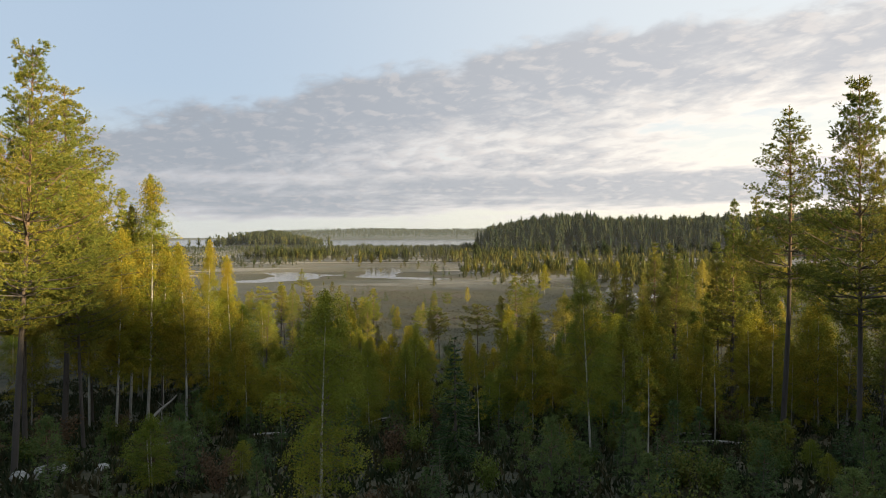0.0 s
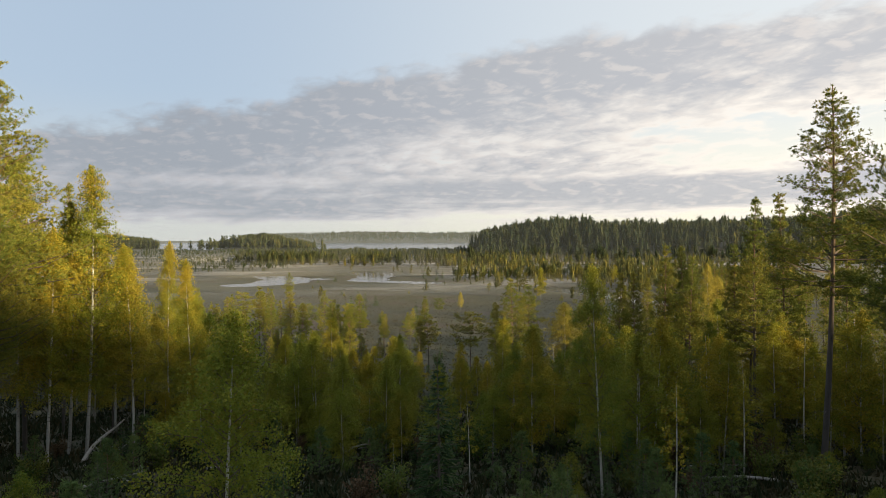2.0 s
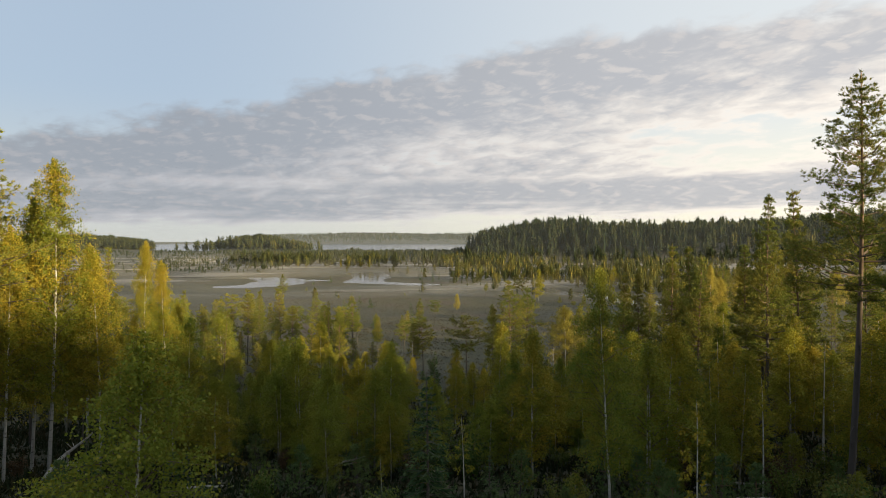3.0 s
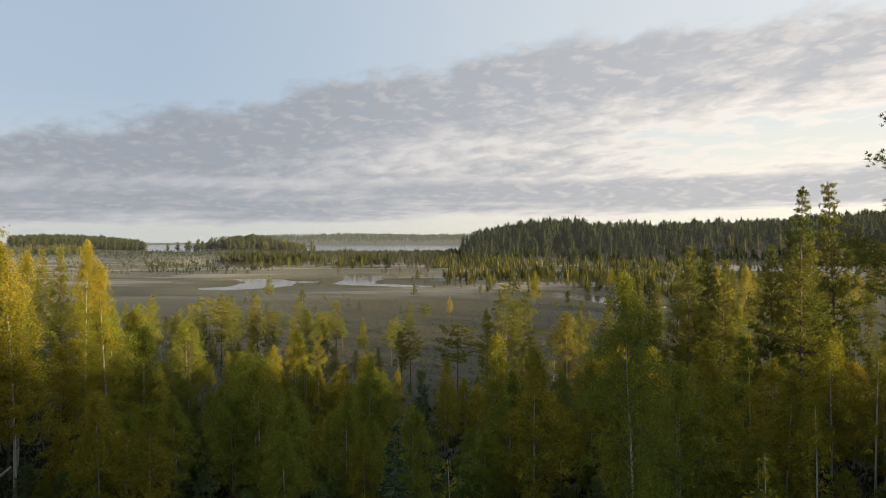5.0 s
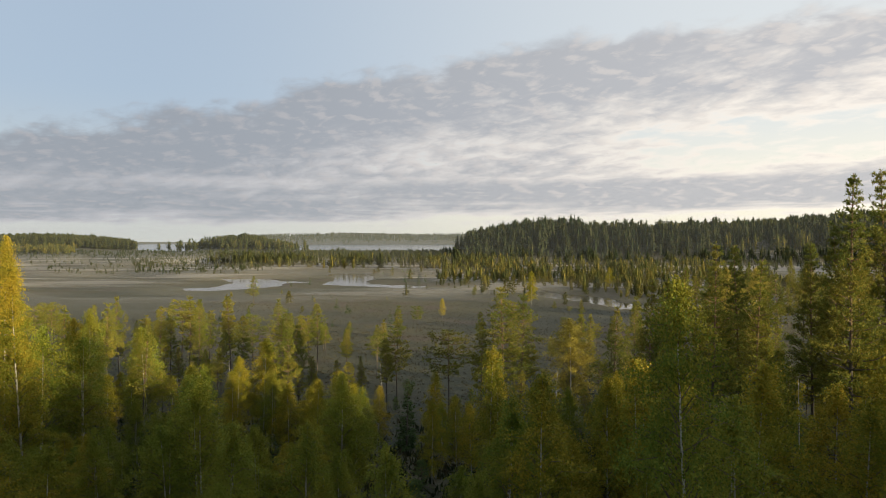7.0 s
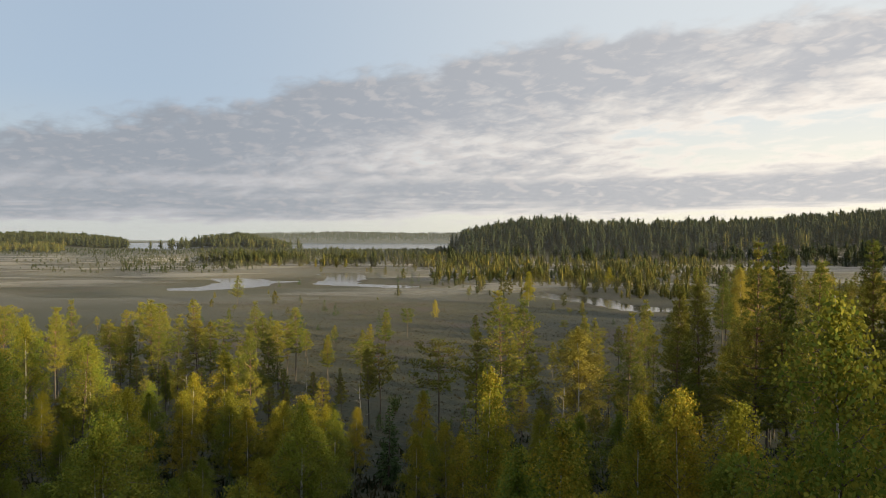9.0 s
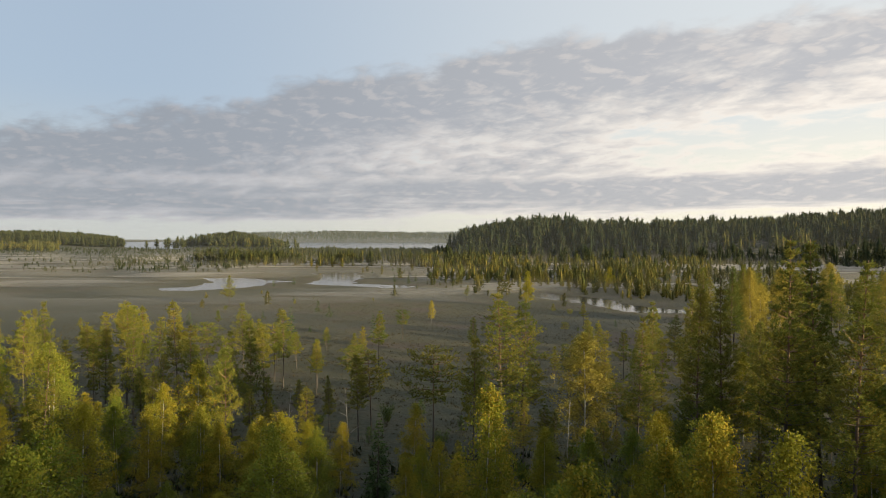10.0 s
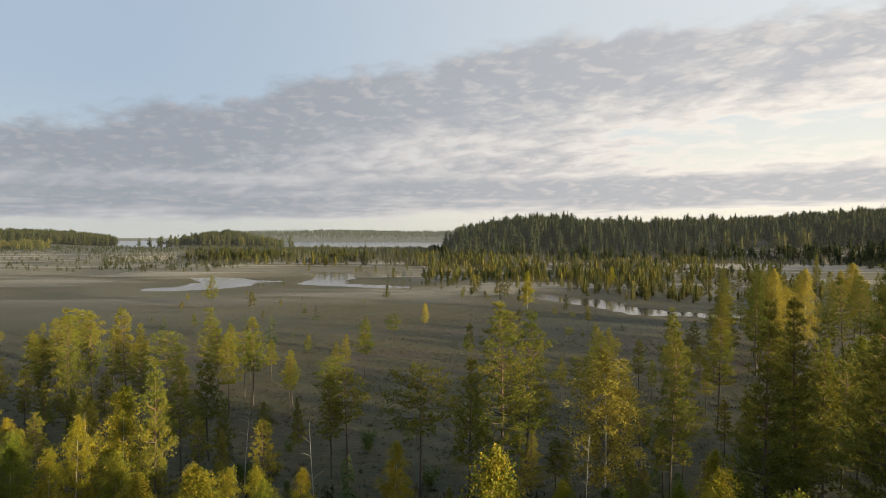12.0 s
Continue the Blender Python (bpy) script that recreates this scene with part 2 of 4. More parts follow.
def mist_material(name, most, seed):
    """A thin veil of ground fog, thicker in drifts, none over the dry forest floor."""
    m, t = material(name)
    where = t.add("ShaderNodeNewGeometry").outputs["Position"]
    x, y, z = t.add("ShaderNodeSeparateXYZ", {0: where}).outputs
    drift = t.add("ShaderNodeMapping", {"Vector": where, "Location": (seed * 37.0, seed * 11.0, 0), "Scale": (0.013, 0.034, 0.0)}).outputs[0]
    n = t.noise(drift, 1.0, 4.0, 0.55, 0.6)
    a = t.math("MULTIPLY", t.ramp(n, 0.38, 0.66, 0.12, 1.25), t.ramp(y, 110.0, 250.0))
    a = t.math("MULTIPLY", a, t.ramp(y, 720.0, 480.0))
    # the open pool lies in a gap of the mist
    pool = t.vec("LENGTH", t.add("ShaderNodeMapping", {"Vector": where, "Location": (2.1, -5.2, 0), "Scale": (0.030, 0.0205, 0.0)}).outputs[0]).outputs["Value"]
    a = t.math("MULTIPLY", a, t.ramp(t.math("ADD", pool, t.math("MULTIPLY", t.math("SUBTRACT", n, 0.5), 1.2)), 0.7, 1.7, 0.06, 1.0))
    brook = t.vec("LENGTH", t.add("ShaderNodeMapping", {"Vector": where, "Location": (-1.0, -5.4, 0), "Scale": (0.036, 0.028, 0.0)}).outputs[0]).outputs["Value"]
    a = t.math("MULTIPLY", a, t.ramp(brook, 0.5, 1.4, 0.2, 1.0))
    bank = t.math("MULTIPLY", t.math("MULTIPLY", t.ramp(y, 335.0, 385.0), t.ramp(y, 450.0, 405.0)), t.ramp(x, 50.0, 110.0))
    a = t.math("MINIMUM", t.math("MULTIPLY", t.math("ADD", a, t.math("MULTIPLY", bank, 1.3)), most), 0.75)
    d = t.add("ShaderNodeBsdfDiffuse", {"Color": (0.56, 0.52, 0.46, 1)})
    tl = t.add("ShaderNodeBsdfTranslucent", {"Color": (0.56, 0.52, 0.46, 1)})
    veil = t.add("ShaderNodeMixShader", {0: 0.4, 1: d.outputs[0], 2: tl.outputs[0]})
    clear = t.add("ShaderNodeBsdfTransparent")
    mixs = t.add("ShaderNodeMixShader", {0: a, 1: clear.outputs[0], 2: veil.outputs[0]})
    finish(t, mixs.outputs[0])
    return m


def drift_material(name, most, top, seed):
    """Low mist drifting among the trees of the bog edge: thick near the ground, gone above their tops."""
    m, t = material(name)
    where = t.add("ShaderNodeNewGeometry").outputs["Position"]
    x, y, z = t.add("ShaderNodeSeparateXYZ", {0: where}).outputs
    drift = t.add("ShaderNodeMapping", {"Vector": where, "Location": (seed * 17.0, 0, 0), "Scale": (0.022, 0.022, 0.16)}).outputs[0]
    n = t.noise(drift, 1.0, 3.0, 0.5)
    a = t.math("MULTIPLY", t.ramp(z, top, 0.4), t.ramp(n, 0.30, 0.66, 0.25 * most, most))
    d = t.add("ShaderNodeBsdfDiffuse", {"Color": (0.43, 0.405, 0.365, 1)})
    tl = t.add("ShaderNodeBsdfTranslucent", {"Color": (0.43, 0.405, 0.365, 1)})
    veil = t.add("ShaderNodeMixShader", {0: 0.5, 1: d.outputs[0], 2: tl.outputs[0]})
    mixs = t.add("ShaderNodeMixShader", {0: a, 1: t.add("ShaderNodeBsdfTransparent").outputs[0], 2: veil.outputs[0]})
    finish(t, mixs.outputs[0])
    return m


# Pale blue see-through colour standing in for aerial haze, fading out upwards.
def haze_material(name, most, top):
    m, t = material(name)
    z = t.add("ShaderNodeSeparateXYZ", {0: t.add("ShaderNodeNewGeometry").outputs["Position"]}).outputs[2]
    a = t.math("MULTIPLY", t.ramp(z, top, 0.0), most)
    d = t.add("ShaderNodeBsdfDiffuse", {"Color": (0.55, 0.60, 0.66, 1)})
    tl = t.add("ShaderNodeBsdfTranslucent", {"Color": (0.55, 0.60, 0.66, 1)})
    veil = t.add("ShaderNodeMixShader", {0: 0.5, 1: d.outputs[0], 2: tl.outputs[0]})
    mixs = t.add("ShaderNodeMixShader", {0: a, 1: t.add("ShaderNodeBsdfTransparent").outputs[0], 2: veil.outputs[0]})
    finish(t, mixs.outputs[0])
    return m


# ------------------------------------------------------------------ mesh helpers
def mesh_of(name, verts, faces, mat, smooth=False):
    """A mesh from arrays: verts n x 3, faces n x 3 or n x 4."""
    verts, faces = np.asarray(verts, np.float32), np.asarray(faces, np.int32)
    me = bpy.data.meshes.new(name)
    k = faces.shape[1]
    me.vertices.add(len(verts))
    me.vertices.foreach_set("co", verts.ravel())
    me.loops.add(faces.size)
    me.loops.foreach_set("vertex_index", faces.ravel())
    me.polygons.add(len(faces))
    me.polygons.foreach_set("loop_start", np.arange(0, faces.size, k, dtype=np.int32))
    me.polygons.foreach_set("use_smooth", np.full(len(faces), smooth))
    me.update(calc_edges=True)
    me.materials.append(mat)
    return me


def join(parts):
    """Parts as pairs of verts and faces, joined into one pair."""
    vs, fs, n = [], [], 0
    for v, f in parts:
        vs.append(v), fs.append(np.asarray(f) + n)
        n += len(v)
    return np.concatenate(vs), np.concatenate(fs)


def tube(points, radii, sides=6):
    """A tapered tube of quads along points."""
    pts, k = np.asarray(points, float), len(points)
    along = np.gradient(pts, axis=0)
    along /= np.linalg.norm(along, axis=1, keepdims=True) + 1e-9
    ref = np.where(np.abs(along[:, 2:3]) > 0.9, [[1.0, 0, 0]], [[0, 0, 1.0]])
    a = np.cross(along, ref)
    a /= np.linalg.norm(a, axis=1, keepdims=True) + 1e-9
    b = np.cross(along, a)
    ang = np.arange(sides) * 2 * np.pi / sides
    ring = (a[:, None] * np.cos(ang)[None, :, None] + b[:, None] * np.sin(ang)[None, :, None]) * np.asarray(radii)[:, None, None]
    verts = (pts[:, None] + ring).reshape(-1, 3)
    i, j = np.meshgrid(np.arange(k - 1), np.arange(sides), indexing="ij")
    j2 = (j + 1) % sides
    faces = np.stack([i * sides + j, i * sides + j2, (i + 1) * sides + j2, (i + 1) * sides + j], -1).reshape(-1, 4)
    return verts, faces


def blades(base, way, length, width, rng):
    """Narrow triangles from base points along way: needles, grass."""
    n = len(base)
    side = np.cross(way, rng.normal(size=(n, 3)))
    side /= np.linalg.norm(side, axis=1, keepdims=True) + 1e-9
    side *= np.asarray(width).reshape(-1, 1) * 0.5
    tip = base + way * np.asarray(length).reshape(-1, 1)
    v = np.stack([base - side, base + side, tip], 1).reshape(-1, 3)
    return v, np.arange(3 * n).reshape(-1, 3)


def leaves(pos, size, rng, droop=0.5, three=False):
    """Pointed leaves at pos, turned every way, hanging a little; three: with three corners instead of four."""
    n = len(pos)
    way = rng.normal(size=(n, 3))
    way[:, 2] -= droop
    way /= np.linalg.norm(way, axis=1, keepdims=True) + 1e-9
    side = np.cross(way, rng.normal(size=(n, 3)))
    side /= np.linalg.norm(side, axis=1, keepdims=True) + 1e-9
    s = (size * rng.uniform(0.7, 1.3, n))[:, None]
    if three:
        v = np.stack([pos - side * s * 0.42, pos + side * s * 0.42, pos + way * s], 1).reshape(-1, 3)
        return v, np.arange(3 * n).reshape(-1, 3)
    v = np.stack([pos, pos + way * s * 0.45 + side * s * 0.4, pos + way * s, pos + way * s * 0.45 - side * s * 0.4], 1).reshape(-1, 3)
    return v, np.arange(4 * n).reshape(-1, 4)


def unit(v):
    return v / (np.linalg.norm(v, axis=-1, keepdims=True) + 1e-9)


def part(name, mesh, parent, label=""):
    ob = new(name, mesh)
    ob.parent = parent
    if name in ("branching", "crown", "stem_clump"):
        tagged(ob, kind="stuff")
    return tagged(ob, label) if label else ob


def crooked(height, bend, rng, n=9):
    """A trunk's line from the root to the tip."""
    z = np.linspace(0, 1, n)
    a, b = rng.uniform(0, 6.28, 2)
    off = bend * (np.sin(z * 2.2 + a) - math.sin(a))
    off2 = bend * (np.sin(z * 2.7 + b) - math.sin(b))
    return np.stack([off, off2, z * height], 1)


def on_line(line, f):
    """Points at the fractions f of a trunk's line."""
    z = np.linspace(0, 1, len(line))
    return np.stack([np.interp(f, z, line[:, k]) for k in range(3)], -1)


def pine(height, crown_from, spread, whorls, per, tufts, needle, seed, flat_top=False, sparse=0.0, mat=None, stubs=4, name="pine_tree"):
    """A Scots pine: bare lower trunk, upturned limbs in whorls, needle tufts on their outer parts."""
    rng = np.random.default_rng(seed)
    line = crooked(height, height * 0.012, rng)
    f = np.linspace(0, 1, len(line))
    r0 = 0.0062 * height + 0.014
    tree = new(name)
    tv, tf = tube(line, r0 * (1 - 0.90 * f ** 1.2) + 0.004, 7)
    part("trunk", mesh_of("pine_trunk", tv, tf, M_PINEBARK, True), tree)
    limbs, pos, ways = [], [], []
    for w in range(whorls):
        u = (w + rng.uniform(0.2, 0.8)) / whorls
        zf = crown_from + (0.985 - crown_from) * u
        prof = (1 - u) ** 0.72 * (0.55 + 0.45 * min(1, u * 5 + 0.25)) if not flat_top else (0.55 + 0.6 * math.sin(u * 2.6)) * (1 - 0.45 * u)
        start = on_line(line, zf)
        turn, full = rng.uniform(0, 6.28), rng.uniform(0.72, 1.15)
        for k in range(per):
            if rng.random() < sparse:
                continue
            a = turn + (k + rng.uniform(-0.3, 0.3)) * 6.283 / per
            ln = spread * max(0.15, prof) * full * rng.uniform(0.50, 1.25)
            rise = 0.30 + 0.70 * u + rng.uniform(-0.22, 0.22)
            if flat_top:
                rise *= 0.5
            s = np.linspace(0, 1, 5)
            line2 = start + np.stack([np.cos(a) * ln * s, np.sin(a) * ln * s, ln * (rise * s ** 1.6 - 0.12 * s)], 1)
            limbs.append(tube(line2[::2], (0.012 + 0.014 * ln) * (1 - 0.8 * s[::2]), 3))
            n = max(7, int(tufts * ln / spread * rng.uniform(0.8, 1.2)))
            # side twigs carry the needles in rounded masses
            m = 4 + int(3.4 * ln)
            g = np.sqrt(rng.uniform(0.12, 1.0, m))
            mid = np.stack([np.interp(g, s, line2[:, q]) for q in range(3)], -1)
            sideways = np.array([-math.sin(a), math.cos(a), 0.0])
            off = rng.normal(0, 0.22, m) * ln * (1.15 - g * 0.55)
            mid = mid + sideways * off[:, None] + np.array([0, 0, 1.0]) * (np.abs(rng.normal(0, 0.07, m)) * ln)[:, None]
            which = rng.integers(0, m, n)
            p = mid[which] + rng.normal(0, 1, (n, 3)) * np.array([1, 1, 0.6]) * (0.055 + 0.062 * ln)
            pos.append(p)
            ways.append(unit(np.array([math.cos(a), math.sin(a), 0.6]) + sideways * np.sign(off[which])[:, None] * 0.5))
    # leader
    top = on_line(line, rng.uniform(0.93, 1.0, 6))
    pos.append(top)
    ways.append(np.tile([0, 0, 1.0], (6, 1)))
    for k in range(stubs):
        zf = rng.uniform(0.12, crown_from)
        a, ln = rng.uniform(0, 6.28), rng.uniform(0.3, 0.9)
        s = np.linspace(0, 1, 3)
        limbs.append(tube(on_line(line, zf) + np.stack([np.cos(a) * ln * s, np.sin(a) * ln * s, -0.25 * ln * s], 1), 0.014 * (1 - 0.7 * s), 3 + 1))
    pos, ways = np.concatenate(pos), np.concatenate(ways)
    many = needle[0]
    base = np.repeat(pos, many, 0) + rng.normal(0, 0.02, (len(pos) * many, 3))
    way = unit(np.repeat(ways, many, 0) * 0.75 + rng.normal(0, 0.62, (len(pos) * many, 3)) + [0, 0, 0.18])
    nv, nf = blades(base, way, needle[1] * rng.uniform(0.7, 1.2, len(base)), needle[2], rng)
    lv, lf = join(limbs)
    part("branching", mesh_of("pine_limbs", lv, lf, M_PINEBARK), tree)
    part("crown", mesh_of("pine_needles", nv, nf, mat or M_PINE), tree)
    tree["tall"] = height
    tree["apex_x"], tree["apex_y"] = float(line[-1][0]), float(line[-1][1])
    return tree


def birch(height, crown_from, spread, limbs_n, leaf_n, leaf, seed, mat, slim=0.8, name="birch_tree", stems=1, three=True):
    """A birch: pale slender trunk, rising limbs with hanging twigs, small leaves."""
    rng = np.random.default_rng(seed)
    tree = new(name)
    tubes, pos = [], []
    for stem in range(stems):
        h = height * (1 if stem == 0 else rng.uniform(0.75, 0.95))
        line = crooked(h, h * 0.014, rng, 11)
        if stem:
            a = rng.uniform(0, 6.28)
            line[:, 0] += np.linspace(0.12, h * 0.08, 11) * math.cos(a)
            line[:, 1] += np.linspace(0.12, h * 0.08, 11) * math.sin(a)
        if stem == 0:
            lead = line
        f = np.linspace(0, 1, 11)
        tv, tf = tube(line, (0.0060 * h + 0.010) * (1 - 0.92 * f) + 0.004, 6)
        part("trunk", mesh_of("birch_trunk", tv, tf, M_BIRCHBARK, True), tree)
        for k in range(limbs_n):
            u = (k + rng.uniform(0, 1)) / limbs_n
            zf = crown_from + (0.98 - crown_from) * u
            prof = (math.sin(math.pi * min(1, 0.16 + 0.84 * u) ** slim)) * 0.85 + 0.12
            ln = spread * prof * rng.uniform(0.6, 1.2)
            a = k * 2.399 + rng.uniform(-0.5, 0.5)
            s = np.linspace(0, 1, 6)
            rise = rng.uniform(0.7, 1.5)
            line2 = on_line(line, zf) + np.stack([np.cos(a) * ln * s, np.sin(a) * ln * s, ln * (rise * s - 0.75 * s ** 2.6)], 1)
            line2[:, 2] = np.minimum(line2[:, 2], h * 1.0)
            tubes.append(tube(line2[[0, 2, 5]], (0.006 + 0.010 * ln) * (1 - 0.85 * s[[0, 2, 5]]), 3))
            n = int(leaf_n * (0.35 + prof) * rng.uniform(0.7, 1.3) / limbs_n / stems)
            # twigs: several hanging strands from each limb
            tw = max(2, n // 14)
            g = rng.uniform(0.22, 1.0, tw)
            root = np.stack([np.interp(g, s, line2[:, q]) for q in range(3)], -1)
            out = unit(rng.normal(0, 1, (tw, 3)) * [1, 1, 0.5] + np.array([math.cos(a), math.sin(a), -0.15]) * 0.5)
            tl = rng.uniform(0.15, 0.55, tw) * (0.35 + 0.40 * spread)
            which = rng.integers(0, tw, n)
            q = rng.uniform(0.05, 1, n)
            p = root[which] + out[which] * (tl[which] * q)[:, None]
            p[:, 2] -= 0.8 * tl[which] * q ** 2
            pos.append(p + rng.normal(0, 0.045 + 0.03 * spread, (n, 3)))
        n = int(leaf_n * 0.035) + 4
        zf = rng.uniform(0.86, 1.0, n)
        pos.append(on_line(line, zf) + rng.normal(0, 0.16, (n, 3)) * (1.12 - zf)[:, None] * 3)
    pos = np.concatenate(pos)
    lv, lf = leaves(pos, leaf, rng, 0.5, three)
    bv, bf = join(tubes)
    part("branching", mesh_of("birch_limbs", bv, bf, M_TWIG), tree)
    part("crown", mesh_of("birch_leaves", lv, lf, mat), tree)
    tree["tall"] = height
    tree["apex_x"], tree["apex_y"] = float(lead[-1][0]), float(lead[-1][1])
    return tree


def spruce(height, spread, whorls, per, needle, seed, mat=None):
    """A spruce: narrow cone of drooping boughs down to the ground."""
    rng = np.random.default_rng(seed)
    tree = new("spruce_tree")
    line = crooked(height, height * 0.004, rng)
    f = np.linspace(0, 1, len(line))
    tv, tf = tube(line, (0.011 * height + 0.01) * (1 - 0.95 * f) + 0.003, 6)
    part("trunk", mesh_of("spruce_trunk", tv, tf, M_SPRUCEBARK, True), tree)
    limbs, base, way = [], [], []
    for w in range(whorls):
        u = (w + rng.uniform(0, 0.6)) / whorls
        start = on_line(line, 0.05 + 0.93 * u)
        for k in range(per):
            a = rng.uniform(0, 6.28)
            ln = spread * ((1 - u) ** 0.85 + 0.05) * rng.uniform(0.7, 1.12)
            s = np.linspace(0, 1, 4)
            d = np.array([math.cos(a), math.sin(a), 0])
            line2 = start + d * (ln * s)[:, None] + np.array([0, 0, 1.0]) * (ln * (-0.32 * s + 0.22 * s ** 3) + 0.25 * u * ln * s)[:, None]
            limbs.append(tube(line2[::3], (0.004 + 0.008 * ln) * (1 - 0.8 * s[::3]), 3))
            n = max(5, int(needle[0] * ln / spread))
            g = rng.uniform(0.05, 1, n)
            p = np.stack([np.interp(g, s, line2[:, q]) for q in range(3)], -1)
            side = np.array([-d[1], d[0], 0]) * rng.choice([-1, 1], n)[:, None]
            base.append(p)
            way.append(unit(d * 0.7 + side * rng.uniform(0.2, 1.0, n)[:, None] + np.array([0, 0, 1.0]) * rng.normal(-0.25, 0.25, n)[:, None])
                       * ((1.15 - g) * ln * 0.55 + needle[1])[:, None])
    base, way = np.concatenate(base), np.concatenate(way)
    nv, nf = blades(base, way, np.ones(len(base)), needle[2], rng)
    lv, lf = join(limbs)
    part("branching", mesh_of("spruce_limbs", lv, lf, M_SPRUCEBARK), tree)
    part("crown", mesh_of("spruce_needles", nv, nf, mat or M_SPRUCE), tree)
    tree["tall"] = height
    tree["apex_x"], tree["apex_y"] = float(line[-1][0]), float(line[-1][1])
    return tree


def bush(height, spread, leaf_n, leaf, seed, mat, name="bush"):
    """A low shrub: several stems from the root, leaves on them."""
    rng = np.random.default_rng(seed)
    tree = new(name)
    tubes, pos = [], []
    for k in range(8):
        a, ln = rng.uniform(0, 6.28), height * rng.uniform(0.6, 1.05)
        s = np.linspace(0, 1, 5)
        o = spread * rng.uniform(0.2, 1.0)
        line = np.stack([np.cos(a) * o * s ** 1.3, np.sin(a) * o * s ** 1.3, ln * s * (1 - 0.12 * s)], 1)
        tubes.append(tube(line, 0.012 * (1 - 0.8 * s) * (0.5 + height * 0.4), 4))
        n = leaf_n // 8
        g = rng.uniform(0.2, 1.0, n)
        p = np.stack([np.interp(g, s, line[:, q]) for q in range(3)], -1)
        pos.append(p + rng.normal(0, 0.16, (n, 3)) * spread)
    lv, lf = leaves(np.concatenate(pos), leaf, rng, 0.2)
    bv, bf = join(tubes)
    part("stem_clump", mesh_of("bush_stems", bv, bf, M_TWIG), tree)
    part("crown", mesh_of("bush_leaves", lv, lf, mat), tree)
    tree["tall"] = height
    tree["apex_x"] = tree["apex_y"] = 0.0
    return tree


# ------------------------------------------------------------------ lie of the land
def smooth(v, lo, hi):
    u = np.clip((v - lo) / (hi - lo), 0, 1)
    return u * u * (3 - 2 * u)


def pond_depth(x, y):
    """Above zero where the bog pool and its channel lie open."""
    def reach(x0, y0, x1, y1, half):
        u = np.clip(((x - x0) * (x1 - x0) + (y - y0) * (y1 - y0)) / ((x1 - x0) ** 2 + (y1 - y0) ** 2), 0, 1)
        return 1 - np.hypot(x - x0 - u * (x1 - x0), y - y0 - u * (y1 - y0)) / half

    x, y = np.asarray(x, float), np.asarray(y, float)
    pools = [(-85, 222, -76, 228, 8), (-79, 228, -74, 252, 10), (-78, 252, -92, 268, 8), (-60, 310, -53, 288, 9), (-53, 288, -46, 252, 7),
             (-48, 246, -26, 233, 6), (-54, 400, -30, 396, 16), (14, 218, 21, 203, 5), (21, 203, 28, 188, 6), (28, 188, 35, 174, 5), (35, 174, 48, 168, 3.5)]
    open_water = np.maximum.reduce([reach(*p) for p in pools])
    wob = 0.20 * np.sin(x * 0.21 + 1.3 * np.sin(y * 0.13)) + 0.14 * np.sin(y * 0.27 + 2.0 + x * 0.11)
    return open_water + wob


def lake_depth(x, y):
    near = 1010 + 90 * np.sin(x * 0.006 + 0.6) + 45 * np.sin(x * 0.019)
    far = 2330 + 120 * np.sin(x * 0.0035 + 1.0)
    return np.minimum((y - near) / 60, (far - y) / 60) * np.where((x > -1100) & (x < 420), 1, -1)


def land(x, y):
    """The ground's height: a slope under the camera, level bog, a wooded ridge, far hills."""
    x, y = np.asarray(x, float), np.asarray(y, float)
    z = 9.0 * np.exp(-(np.maximum(y, 0) / 38.0) ** 2) + 0.9 * smooth(-y, 0, 120)
    z = z + 0.8 * smooth(x, 14, 34) * smooth(y, 130, 50)
    z = z + 0.22 * np.sin(x * 0.31 + 0.7 * np.sin(y * 0.2)) * np.cos(y * 0.27) * smooth(y, 110, 70) + 0.08 * np.sin(x * 0.9) * np.sin(y * 0.8) * smooth(y, 130, 80) + 0.25
    front = 470 - 0.25 * np.maximum(x - 60, 0)
    z = z + 14.5 * smooth(y, front - 30, front + 75) * smooth(x, -50, 55) * smooth(y, 1250, 900)
    z = z + 9 * np.exp(-((x + 308) / 42) ** 2 - ((y - 850) / 60) ** 2)
    z = z + 4 * smooth(x, -480, -640) * smooth(y, 820, 1000) * smooth(y, 1500, 1300)
    z = z + 8 * np.exp(-((x + 690) / 105) ** 2 - ((y - 1060) / 130) ** 2)
    hills = 14 * smooth(y, 2350, 2600) + (26 + 14 * np.sin(x * 0.0021 + 2.2) + 8 * np.sin(x * 0.0057)) * smooth(y, 2600, 3900)
    z = z + hills
    z = z + 16 * smooth(x, 160, 420) * smooth(y, 300, 700) + 8 * smooth(-x, 500, 1200) * smooth(y, 900, 700)
    water = np.maximum(np.clip(pond_depth(x, y) * 3.0, 0, 1) * 0.7, np.clip(lake_depth(x, y), 0, 1) * 3.0)
    return np.where(water > 0, np.minimum(z, 0.10) - water, z)


